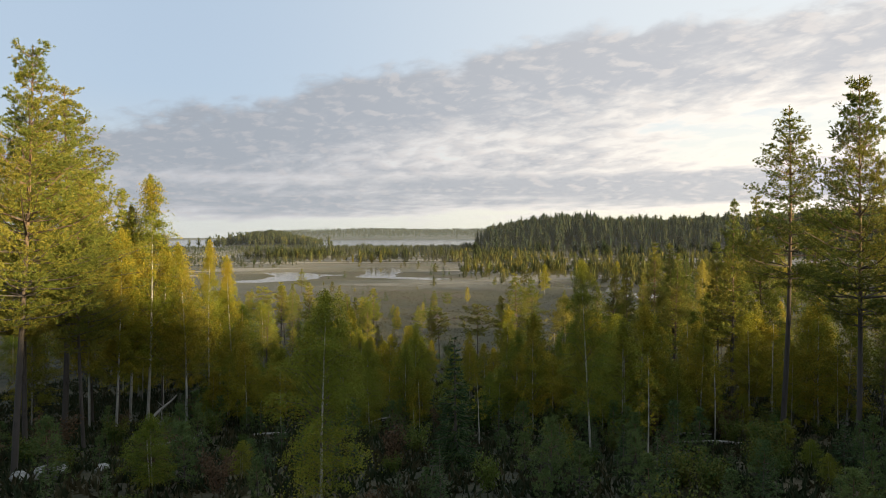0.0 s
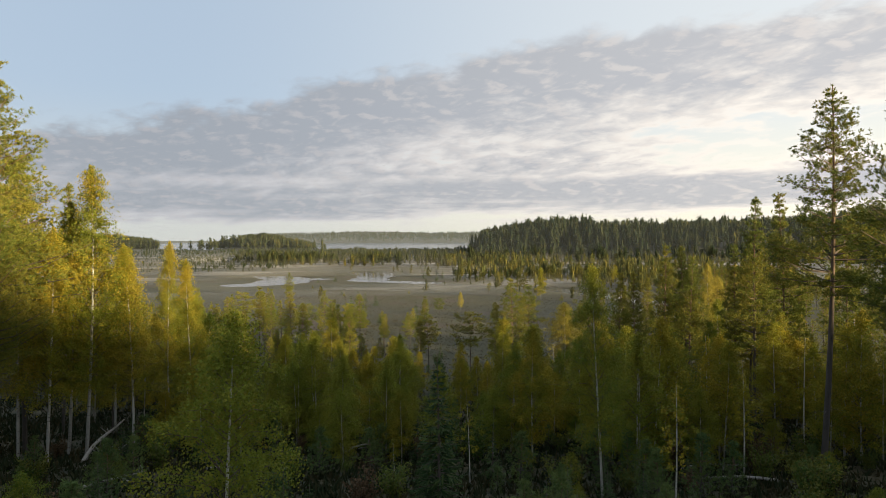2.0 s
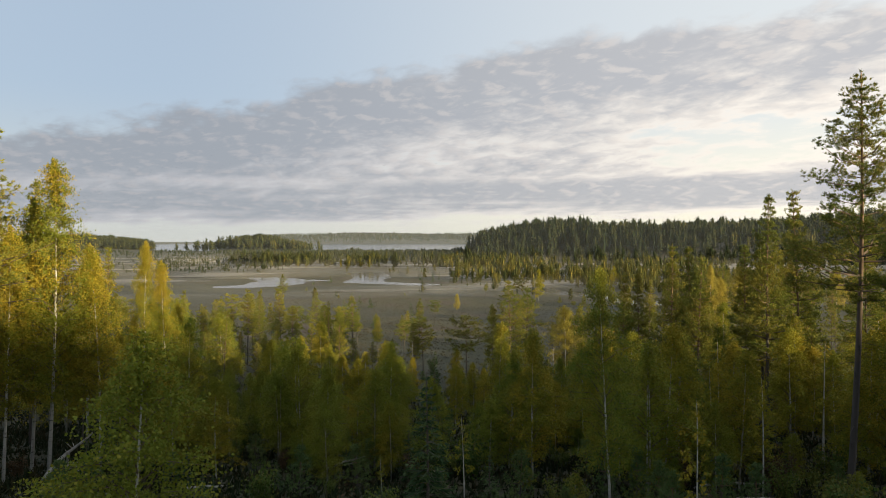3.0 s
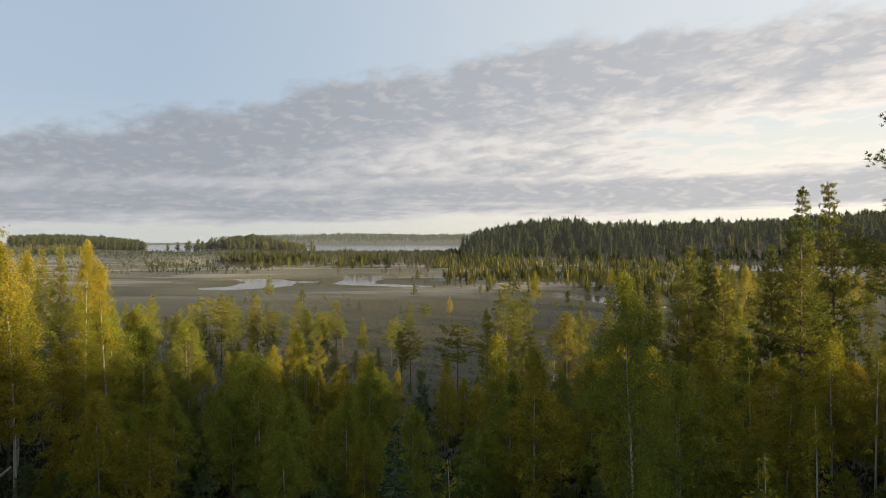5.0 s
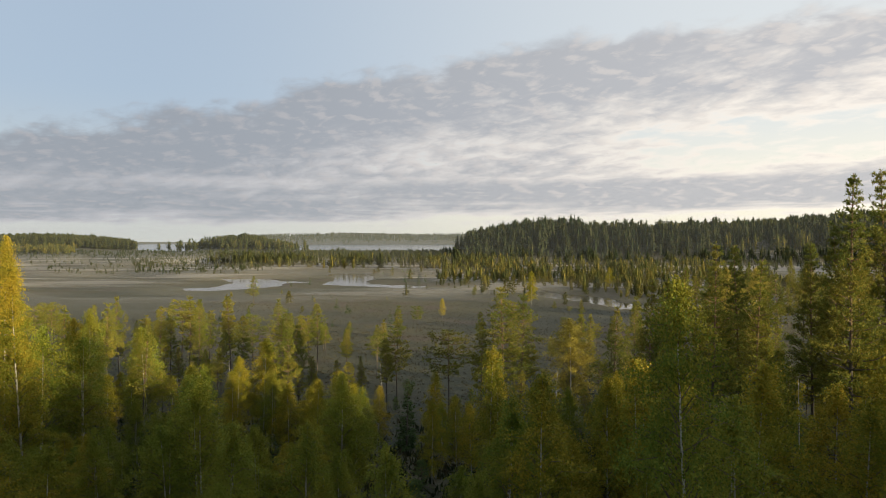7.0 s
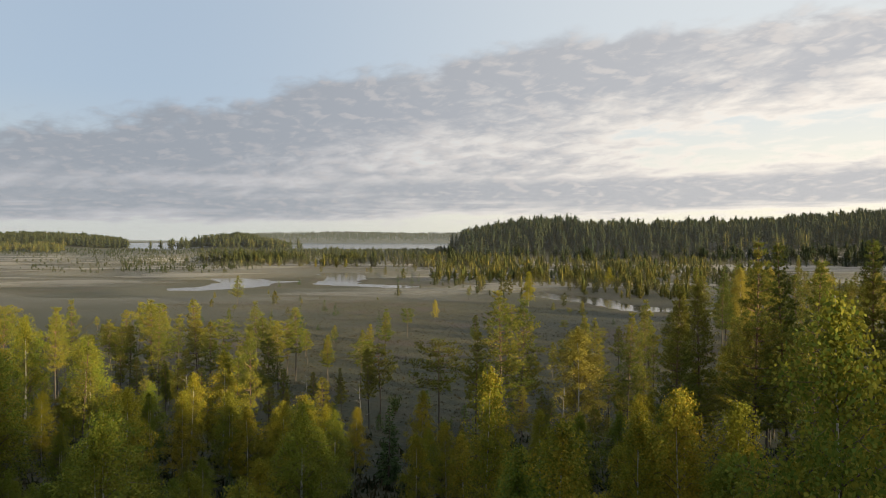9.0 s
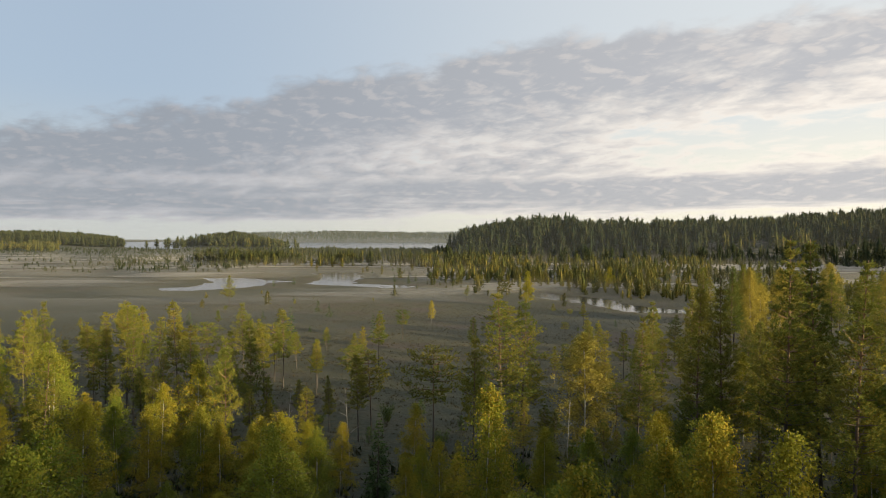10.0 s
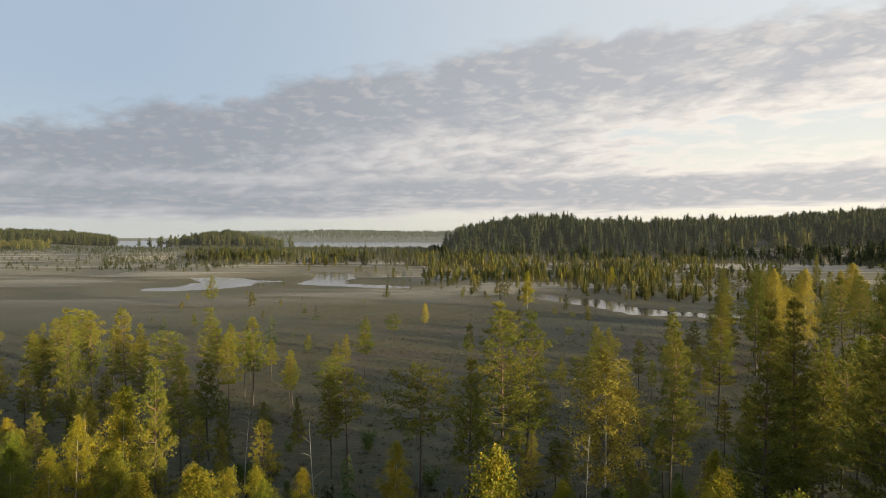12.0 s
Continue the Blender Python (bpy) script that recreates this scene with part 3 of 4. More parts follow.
def make_ground():
    def steps(lo, hi, fine_lo, fine_hi, fine, grow):
        out = list(np.arange(fine_lo, fine_hi + 1e-6, fine))
        s, v = fine, fine_hi
        while v < hi:
            s *= grow
            v = v + s
            out.append(min(v, hi))
        s, v = fine, fine_lo
        while v > lo:
            s *= grow
            v = v - s
            out.insert(0, max(v, lo))
        return np.array(out)

    xs = steps(-4700, 4700, -130, 90, 2.0, 1.07)
    ys = steps(-400, 4900, 0, 300, 2.0, 1.035)
    gx, gy = np.meshgrid(xs, ys, indexing="ij")
    v = np.stack([gx, gy, land(gx, gy)], -1).reshape(-1, 3)
    i, j = np.meshgrid(np.arange(len(xs) - 1), np.arange(len(ys) - 1), indexing="ij")
    k = len(ys)
    f = np.stack([i * k + j, (i + 1) * k + j, (i + 1) * k + j + 1, i * k + j + 1], -1).reshape(-1, 4)
    ob = new("ground", mesh_of("ground", v, f, ground_material(), True))
    tagged(ob, "dark forest floor running down to an open brown sedge bog", "ground", kind="structure")


make_ground()


def level_sheet(name, x0, x1, y0, y1, z, mat):
    v = [(x0, y0, z), (x1, y0, z), (x1, y1, z), (x0, y1, z)]
    return new(name, mesh_of(name, v, [(0, 1, 2, 3)], mat))


M_WATER = water_material("still_dark_water", 0.09, 0.05)
tagged(level_sheet("water_pond", -130, 80, 150, 460, 0.10, M_WATER), "still bog pool reflecting the pale sky", "water", kind="structure")
tagged(level_sheet("water_lake", -1200, 480, 880, 2600, -0.6, water_material("rippled_lake_water", 0.12, 0.25)), "pale distant lake beyond the bog woods", "water", kind="structure")
for n, (z, most) in enumerate(((0.6, 0.48),)):
    tagged(level_sheet("ground_mist", -700, 420, 76, 730, z, mist_material("mist_%d" % n, most, n)), "thin grey morning mist lying over the bog", "mist", kind="stuff")
for n, (y, most, top) in enumerate(((204, 0.16, 5.0), (275, 0.20, 6.0), (345, 0.22, 7.0), (418, 0.32, 8.0))):
    gx = np.linspace(-520, 520, 131)
    gy = y + 11 * np.sin(gx * 0.031 + n * 1.7) + 6 * np.sin(gx * 0.083 + n)
    v = np.concatenate([np.stack([gx, gy, np.full(131, -0.3)], 1), np.stack([gx, gy + 2, np.full(131, top)], 1)])
    k = np.arange(130)
    f = np.stack([k, k + 1, k + 132, k + 131], 1)
    tagged(new("drifting_mist", mesh_of("drifting_mist", v, f, drift_material("drift_%d" % n, most, top, n), True)), "low mist drifting among the small bog trees", "mist", kind="stuff")
# upright sheets added to lift the tone of the ridge and far hills
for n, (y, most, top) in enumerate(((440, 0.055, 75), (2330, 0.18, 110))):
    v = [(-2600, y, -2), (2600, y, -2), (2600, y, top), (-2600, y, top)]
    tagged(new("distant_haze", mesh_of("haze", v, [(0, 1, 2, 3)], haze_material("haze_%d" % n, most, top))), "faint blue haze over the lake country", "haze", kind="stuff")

# ------------------------------------------------------------------ tree kinds
# Needles: (per tuft, length, width).
TALL_PINES = [pine(20.0, 0.34, 3.5, 30, 6, 100, (9, 0.16, 0.034), 11 + k, stubs=8) for k in range(3)]
AIRY_PINES = [pine(19.5, 0.46, 2.8, 24, 5, 104, (14, 0.12, 0.022), 31 + k, sparse=0.06, stubs=10) for k in range(2)]
SLIM_PINES = [pine(14.0, 0.32, 1.8, 28, 5, 52, (7, 0.15, 0.036), 51 + k, stubs=7) for k in range(4)]
WOOD_PINES = [pine(12.0, 0.36, 1.7, 18, 4, 26, (5, 0.20, 0.066), 61 + k, stubs=7) for k in range(3)]
BOG_PINES = [pine(8.0, 0.38, 1.35, 14, 5, 42, (7, 0.13, 0.034), 71 + k, stubs=5) for k in range(4)]
FLAT_PINES = [pine(7.0, 0.50, 1.8, 9, 5, 50, (7, 0.13, 0.034), 91 + k, flat_top=True, stubs=6) for k in range(2)]
FULL_PINES = [pine(10.5, 0.26, 2.1, 22, 5, 52, (7, 0.14, 0.036), 101 + k, stubs=3) for k in range(2)]
NEAR_BIRCHES = [birch(11.5, 0.20, 2.1, 96, 23000, 0.075, 121 + k, M_GREEN, three=False) for k in range(2)]
TALL_BIRCHES = [birch(17.0, 0.24, 2.5, 120, 30000, 0.092, 141 + k, M_BIRCH, 0.5) for k in range(3)]
MID_BIRCHES = [birch(8.0, 0.12, 1.8, 72, 14000, 0.082, 161 + k, M_BIRCH, 0.62) for k in range(4)]
LUSH_BIRCHES = [birch(8.0, 0.10, 1.9, 56, 16000, 0.080, 181 + k, M_GREEN, stems=2) for k in range(3)]
GOLD_BIRCHES = [birch(8.5, 0.16, 1.8, 76, 13000, 0.088, 201 + k, M_GOLD) for k in range(2)]
FAR_BIRCHES = [birch(6.0, 0.05, 1.4, 30, 1700, 0.20, 211 + k, M_FARLEAF) for k in range(3)]
SPRUCES = [spruce(8.0, 1.7, 26, 7, (17, 0.06, 0.12), 221 + k) for k in range(2)]
SMALL_SPRUCES = [spruce(3.5, 0.85, 15, 6, (10, 0.05, 0.08), 231 + k) for k in range(2)]
THIN_TREES = [birch(6.5, 0.35, 0.9, 14, 420, 0.13, 241 + k, M_BIRCH, name="young_aspen") for k in range(2)]
SAPLINGS = [pine(2.4, 0.06, 0.85, 9, 5, 9, (9, 0.13, 0.028), 246 + k, mat=M_SAPLING, stubs=0, name="pine_sapling") for k in range(3)]
RUST_BUSHES = [bush(1.9, 0.8, 1300, 0.085, 251 + k, M_RUST, "rowan_bush") for k in range(2)]
GREEN_BUSHES = [bush(1.7, 0.8, 1300, 0.08, 261 + k, M_WILLOW, "willow_bush") for k in range(3)]

LABELS = {
    "pine_tree": ("Scots pine with orange upper trunk and tufted needles", "pine"),
    "birch_tree": ("slender birch with pale trunk and yellowing autumn leaves", "birch"),
    "spruce_tree": ("dark green spruce with drooping boughs", "spruce"),
    "pine_sapling": ("knee-high young pine with blue-green needles", "sapling"),
    "young_aspen": ("thin young tree with sparse yellow leaves", "sapling"),
    "rowan_bush": ("low rust-brown autumn bush on the forest floor", "bush"),
    "willow_bush": ("low green leafy bush on the forest floor", "bush"),
}
rnd = random.Random(5)
KINDS = {"tall": TALL_PINES, "airy": AIRY_PINES, "slim": SLIM_PINES, "wood": WOOD_PINES, "bog": BOG_PINES, "flat": FLAT_PINES, "full": FULL_PINES,
         "near_birch": NEAR_BIRCHES, "tall_birch": TALL_BIRCHES, "birch": MID_BIRCHES, "lush": LUSH_BIRCHES, "gold": GOLD_BIRCHES,
         "spruce": SPRUCES, "small_spruce": SMALL_SPRUCES, "thin": THIN_TREES, "sapling": SAPLINGS, "far_birch": FAR_BIRCHES, "rust": RUST_BUSHES, "willow": GREEN_BUSHES}
GROUPS = {"tall": "tall pines", "airy": "tall pines", "slim": "slim pines", "wood": "slim pines", "bog": "bog pines", "flat": "bog pines", "full": "bog pines",
          "near_birch": "birches", "tall_birch": "birches", "birch": "birches", "lush": "birches", "gold": "golden birches",
          "spruce": "spruces", "small_spruce": "small spruces", "thin": "saplings", "sapling": "young pines", "far_birch": "bog birches", "rust": "bushes", "willow": "bushes"}
SPECIAL = {"gold": "birch with bright golden autumn leaves", "flat": "stunted bog pine with a flat spreading top",
           "airy": "tall Scots pine with an open crown on a bare trunk", "lush": "green bushy birch with several stems"}
TAKEN, placed = [], set()


def plant(kind, x, y, top=None, tall=None, wide=1.0, pick=None, lean=1.5):
    """Set a tree of that kind with its root on the ground at x, y; top: the height of its tip above the bog."""
    base = float(land(x, y)) - 0.05
    height = tall if tall else top - base
    some = KINDS[kind]
    proto = some[pick % len(some)] if pick is not None else rnd.choice(some)
    s = height / proto["tall"]
    w = (s ** 0.75) * wide
    m = pose(x, y, base, rnd.uniform(-lean, lean), rnd.uniform(-lean, lean), rnd.uniform(0, 360)) @ Matrix.Diagonal((w, w, s, 1))
    if top:
        # the tip, not the root, stands over x, y
        off = m @ Vector((proto["apex_x"], proto["apex_y"], proto["tall"])) - Vector((x, y, 0))
        m = Matrix.Translation((-off.x, -off.y, 0)) @ m
    ob = proto if proto not in placed else copy_thing(proto, m)
    placed.add(proto)
    ob.matrix_basis = m
    name = ob.name.split(".")[0]
    label, category = LABELS[name]
    tagged(ob, SPECIAL.get(kind, label), category, GROUPS[kind])
    TAKEN.append((x, y, w))
    return ob


# ------------------------------------------------------------------ trees whose places are known
def stand(rows):
    """Plant the trees of one stand: kind, place, height of the tip, breadth."""
    for n, (kind, x, y, top, wide) in enumerate(rows):
        plant(kind, x, y, top, wide=wide, pick=n)


# tall pines framing the view
stand([
    ("airy", 17.4, 41.7, 23.7, 1.2), ("tall", 18.9, 36.8, 24.4, 1.0), ("tall", -19.8, 26.4, 24.1, 1.05), ("tall", -27.0, 38.7, 25.2, 1.25),
    ("tall", -25.0, 33.0, 22.0, 1.1), ("tall", -30.0, 45.0, 21.0, 1.1), ("tall", -22.6, 33.5, 19.5, 0.9),
])
# slim pines
stand([
    ("slim", -31.1, 51.6, 20.0, 0.9), ("slim", -37.5, 70.5, 15.1, 0.9), ("slim", -46.0, 80.1, 14.7, 1.0), ("slim", 14.2, 62.5, 15.3, 1.0),
    ("slim", 15.9, 64.2, 15.2, 1.0), ("slim", 15.3, 58.5, 14.4, 1.05), ("slim", 19.7, 62.3, 15.3, 1.0), ("slim", 20.2, 60.7, 16.1, 1.0),
    ("slim", 19.7, 57.8, 19.0, 0.95), ("slim", 22.1, 59.6, 19.4, 1.0), ("slim", 26.0, 57.0, 17.5, 1.0), ("slim", 10.9, 64.4, 12.9, 0.9),
    ("slim", 18.0, 69.3, 13.0, 1.0), ("slim", 19.3, 91.3, 10.8, 1.0), ("slim", 30.4, 111.3, 12.0, 1.0), ("slim", 38.7, 129.2, 11.6, 1.0),
])
# tall birches
stand([
    ("near_birch", 4.4, 36.8, 14.6, 0.8), ("near_birch", -4.8, 17.7, 14.5, 0.95), ("tall_birch", -24.2, 43.6, 20.2, 1.0), ("tall_birch", -26.4, 44.9, 18.2, 1.0),
    ("tall_birch", -22.6, 44.2, 15.5, 1.0), ("tall_birch", -24.8, 41.0, 16.5, 1.0), ("tall_birch", -28.0, 42.0, 17.0, 1.0), ("tall_birch", -25.2, 55.0, 15.6, 0.75),
    ("tall_birch", -22.0, 51.0, 14.4, 0.8), ("tall_birch", -28.5, 54.0, 15.0, 0.9),
])
# young birches in the hollow
stand([
    ("lush", 17.2, 60.9, 9.0, 1.0), ("birch", 8.1, 61.6, 7.5, 0.9), ("lush", -12.1, 49.1, 9.6, 1.0), ("lush", -14.4, 53.8, 8.8, 1.0),
    ("lush", -7.3, 55.5, 8.4, 1.0), ("lush", -7.1, 57.4, 6.8, 1.0), ("birch", -8.5, 60.5, 7.5, 1.0), ("birch", -2.9, 59.5, 6.0, 0.8),
    ("birch", 0.6, 56.6, 9.7, 0.85), ("birch", 2.2, 45.5, 10.6, 1.0), ("lush", 1.2, 47.5, 9.2, 1.0),
])
# bog pines to the west
stand([
    ("bog", -30.0, 87.3, 9.6, 1.0), ("bog", -26.8, 89.0, 9.6, 1.0), ("bog", -31.7, 93.2, 8.7, 1.0), ("bog", -36.5, 83.6, 9.2, 1.0),
    ("bog", -38.5, 80.0, 9.0, 1.1), ("bog", -36.0, 88.0, 6.2, 1.0), ("bog", -32.7, 88.8, 7.1, 1.0), ("bog", -41.0, 99.5, 6.2, 1.0),
    ("bog", -39.4, 84.6, 5.1, 1.0), ("bog", -24.4, 87.3, 7.7, 1.0), ("full", -18.0, 79.5, 8.4, 0.8), ("bog", -17.3, 82.0, 7.4, 1.1),
    ("full", -26.5, 105.5, 7.8, 0.95), ("bog", -19.0, 96.0, 8.1, 1.1), ("bog", -15.7, 96.4, 5.1, 1.0), ("full", -26.8, 82.5, 9.8, 0.75),
    ("full", -54.0, 174.0, 6.9, 1.2), ("bog", -59.0, 137.7, 2.8, 1.0), ("full", -39.8, 90.8, 9.3, 0.7),
])
# bog pines in the middle and east
stand([
    ("bog", -14.2, 68.8, 9.4, 0.7), ("bog", -8.6, 79.0, 6.8, 1.0), ("bog", 0.0, 71.7, 9.3, 0.9), ("full", 1.5, 75.5, 11.6, 1.15),
    ("full", 3.7, 80.5, 10.6, 1.1), ("bog", -0.2, 113.7, 5.4, 1.0), ("bog", 10.1, 83.8, 7.1, 1.0), ("full", 10.8, 74.8, 10.2, 0.8),
    ("slim", 12.1, 65.2, 12.9, 0.95), ("bog", 18.5, 73.0, 9.8, 1.0), ("slim", 17.3, 72.8, 10.2, 1.0), ("bog", 18.2, 100.3, 8.7, 1.0),
    ("slim", 28.9, 117.0, 11.7, 1.1), ("bog", -10.5, 72.4, 5.9, 1.1), ("bog", -13.2, 103.5, 4.8, 1.0), ("bog", 18.5, 145.5, 4.3, 1.0),
])
# flat-topped bog pines
stand([
    ("flat", -11.3, 92.2, 5.2, 1.0), ("flat", -7.9, 80.0, 6.9, 1.1), ("flat", -2.8, 76.0, 7.8, 1.15), ("flat", -38.7, 104.0, 7.5, 1.2),
    ("flat", -10.6, 128.0, 4.6, 1.0),
])
# golden birches
stand([
    ("gold", 7.0, 75.0, 9.1, 1.2), ("gold", 41.0, 122.7, 11.4, 0.8), ("gold", 34.3, 116.1, 11.6, 0.7), ("gold", 36.5, 118.0, 9.5, 1.0),
    ("gold", -7.7, 148.0, 4.2, 0.7),
])
# spruces
stand([
    ("spruce", -5.3, 68.2, 5.7, 0.8), ("spruce", -2.2, 30.4, 11.4, 0.95), ("spruce", -2.9, 32.6, 7.4, 0.9), ("small_spruce", -27.8, 155.7, 2.9, 1.1),
    ("small_spruce", -31.7, 163.3, 3.0, 1.1), ("small_spruce", -15.2, 129.3, 4.2, 0.9), ("small_spruce", -13.6, 126.5, 3.6, 1.1), ("small_spruce", -27.8, 130.0, 4.9, 1.0),
    ("small_spruce", -21.0, 123.0, 2.7, 1.0), ("small_spruce", -0.2, 40.6, 5.4, 1.2),
])
# birches at the edge of the bog
stand([
    ("birch", 11.3, 175.0, 8.2, 0.9), ("birch", 38.2, 221.7, 7.2, 1.0), ("birch", -18.4, 62.0, 7.4, 1.0), ("birch", -9.0, 67.0, 5.4, 0.9),
    ("birch", -16.3, 70.0, 8.0, 1.0), ("lush", -20.2, 68.0, 6.4, 0.85), ("birch", -17.2, 66.0, 6.3, 0.85), ("birch", -17.9, 69.0, 6.8, 0.85),
    ("lush", -14.5, 66.0, 6.3, 0.85), ("birch", -11.2, 66.0, 5.8, 0.85), ("birch", -9.4, 65.0, 6.0, 0.85), ("lush", -8.0, 65.0, 5.6, 0.85),
    ("birch", -7.3, 68.0, 5.0, 0.8), ("birch", -3.4, 70.0, 5.6, 0.8), ("lush", -2.8, 66.0, 4.4, 0.8), ("birch", 1.0, 64.0, 7.3, 0.85),
    ("birch", 3.5, 65.0, 5.8, 0.85), ("lush", 5.5, 64.0, 6.0, 0.85), ("birch", 10.3, 68.0, 6.1, 0.85), ("birch", 10.6, 66.0, 5.9, 0.85),
    ("lush", 7.9, 65.0, 5.8, 0.85),
])
# saplings and bushes
stand([
    ("thin", 7.0, 32.2, 10.2, 1.0), ("thin", -1.5, 39.6, 7.4, 1.0), ("thin", -5.5, 40.5, 5.2, 1.0), ("rust", 14.9, 49.3, 4.2, 1.0),
    ("rust", -10.0, 63.0, 2.9, 1.0),
])


def scatter(kinds, count, box, tops, keep, gap=1.0, tries=40, wide=1.0):
    """Fill a stretch of the plan with trees of these kinds, keeping a gap between them."""
    done = 0
    for _ in range(count * tries):
        if done >= count:
            break
        x, y = rnd.uniform(box[0], box[1]), rnd.uniform(box[2], box[3])
        if not keep(x, y) or any((x - a) ** 2 + (y - b) ** 2 < gap * gap for a, b, _ in TAKEN):
            continue
        plant(rnd.choice(kinds), x, y, tall=rnd.uniform(*tops), wide=wide * rnd.uniform(0.85, 1.15))
        done += 1


# young growth in the middle, tall woods at both sides
scatter(["birch", "lush", "lush"], 36, (-22, 13, 43, 55), (3.8, 6.4), lambda x, y: True, 1.5)
scatter(["birch", "lush"], 20, (-22, 13, 55, 64), (2.8, 4.8), lambda x, y: not (-7.2 < x < -3.0), 1.6)
scatter(["birch", "lush", "birch"], 12, (5, 14, 42, 62), (6.5, 9.0), lambda x, y: True, 1.5)
scatter(["birch", "bog", "bog"], 16, (-36, 20, 62, 74), (2.5, 5.0), lambda x, y: not (-8 < x < -2.5), 1.6)
scatter(["thin", "thin", "birch"], 14, (11, 24, 42, 60), (5.5, 9.0), lambda x, y: x > 9 + (y < 50) * 4, 1.3)
scatter(["wood", "wood", "birch"], 26, (18, 40, 44, 64), (5.0, 7.8), lambda x, y: x > 17 + (y < 50) * 5, 1.7)
scatter(["wood", "birch", "bog", "wood"], 36, (16, 46, 64, 100), (4.5, 8.5), lambda x, y: True, 1.9)
scatter(["wood", "birch", "lush"], 26, (-52, -24, 40, 74), (6.5, 9.5), lambda x, y: x < -20 - 0.14 * (y - 30) and x > -0.95 * y, 1.8)
scatter(["wood", "wood", "tall_birch"], 14, (-46, -22, 26, 46), (12, 17), lambda x, y: x < -0.62 * y, 2.0)
scatter(["bog", "full", "wood"], 30, (14, 62, 84, 150), (5, 10), lambda x, y: x > 0.2 * y, 2.6)
scatter(["bog", "bog", "flat", "bog"], 84, (-62, 26, 74, 112), (3.2, 7.0), lambda x, y: x < -9 or x > 4, 2.0)
scatter(["bog", "bog", "birch", "slim"], 46, (-36, 28, 63, 86), (2.2, 5.2), lambda x, y: x < -8 or x > -2.5, 1.4)
scatter(["sapling", "willow", "small_spruce", "sapling"], 70, (-34, 26, 60, 88), (0.7, 1.8), lambda x, y: True, 1.0)
scatter(["wood", "slim", "full", "wood", "gold"], 46, (28, 100, 92, 190), (7.0, 11.5), lambda x, y: 0.42 * (y - 40) < x < 0.72 * (y - 40) + 6, 3.2)
# undergrowth
scatter(["small_spruce", "sapling", "willow", "sapling", "small_spruce", "sapling", "willow", "small_spruce", "rust"], 150, (-26, 24, 17, 50), (0.9, 2.8), lambda x, y: True, 0.9)
scatter(["willow", "lush", "sapling", "willow", "lush", "small_spruce", "sapling"], 110, (-24, 28, 22, 64), (1.2, 3.2), lambda x, y: True, 0.8)
# scattered small trees of the bog
scatter(["small_spruce", "bog", "far_birch", "flat"], 34, (-70, 40, 110, 205), (1.0, 3.2), lambda x, y: pond_depth(x, y) < -0.3, 4.0)
scatter(["far_birch"], 60, (2, 100, 200, 290), (2.5, 5.5), lambda x, y: pond_depth(x, y) < -0.3 and x < 0.42 * y, 3.5)
scatter(["far_birch", "small_spruce"], 30, (-70, -4, 228, 330), (2.0, 4.2), lambda x, y: pond_depth(x, y) < -0.4, 4.0)

for some in KINDS.values():
    for proto in some:
        if proto not in placed:
            for ob in (*proto.children_recursive, proto):
                bpy.data.objects.remove(ob)


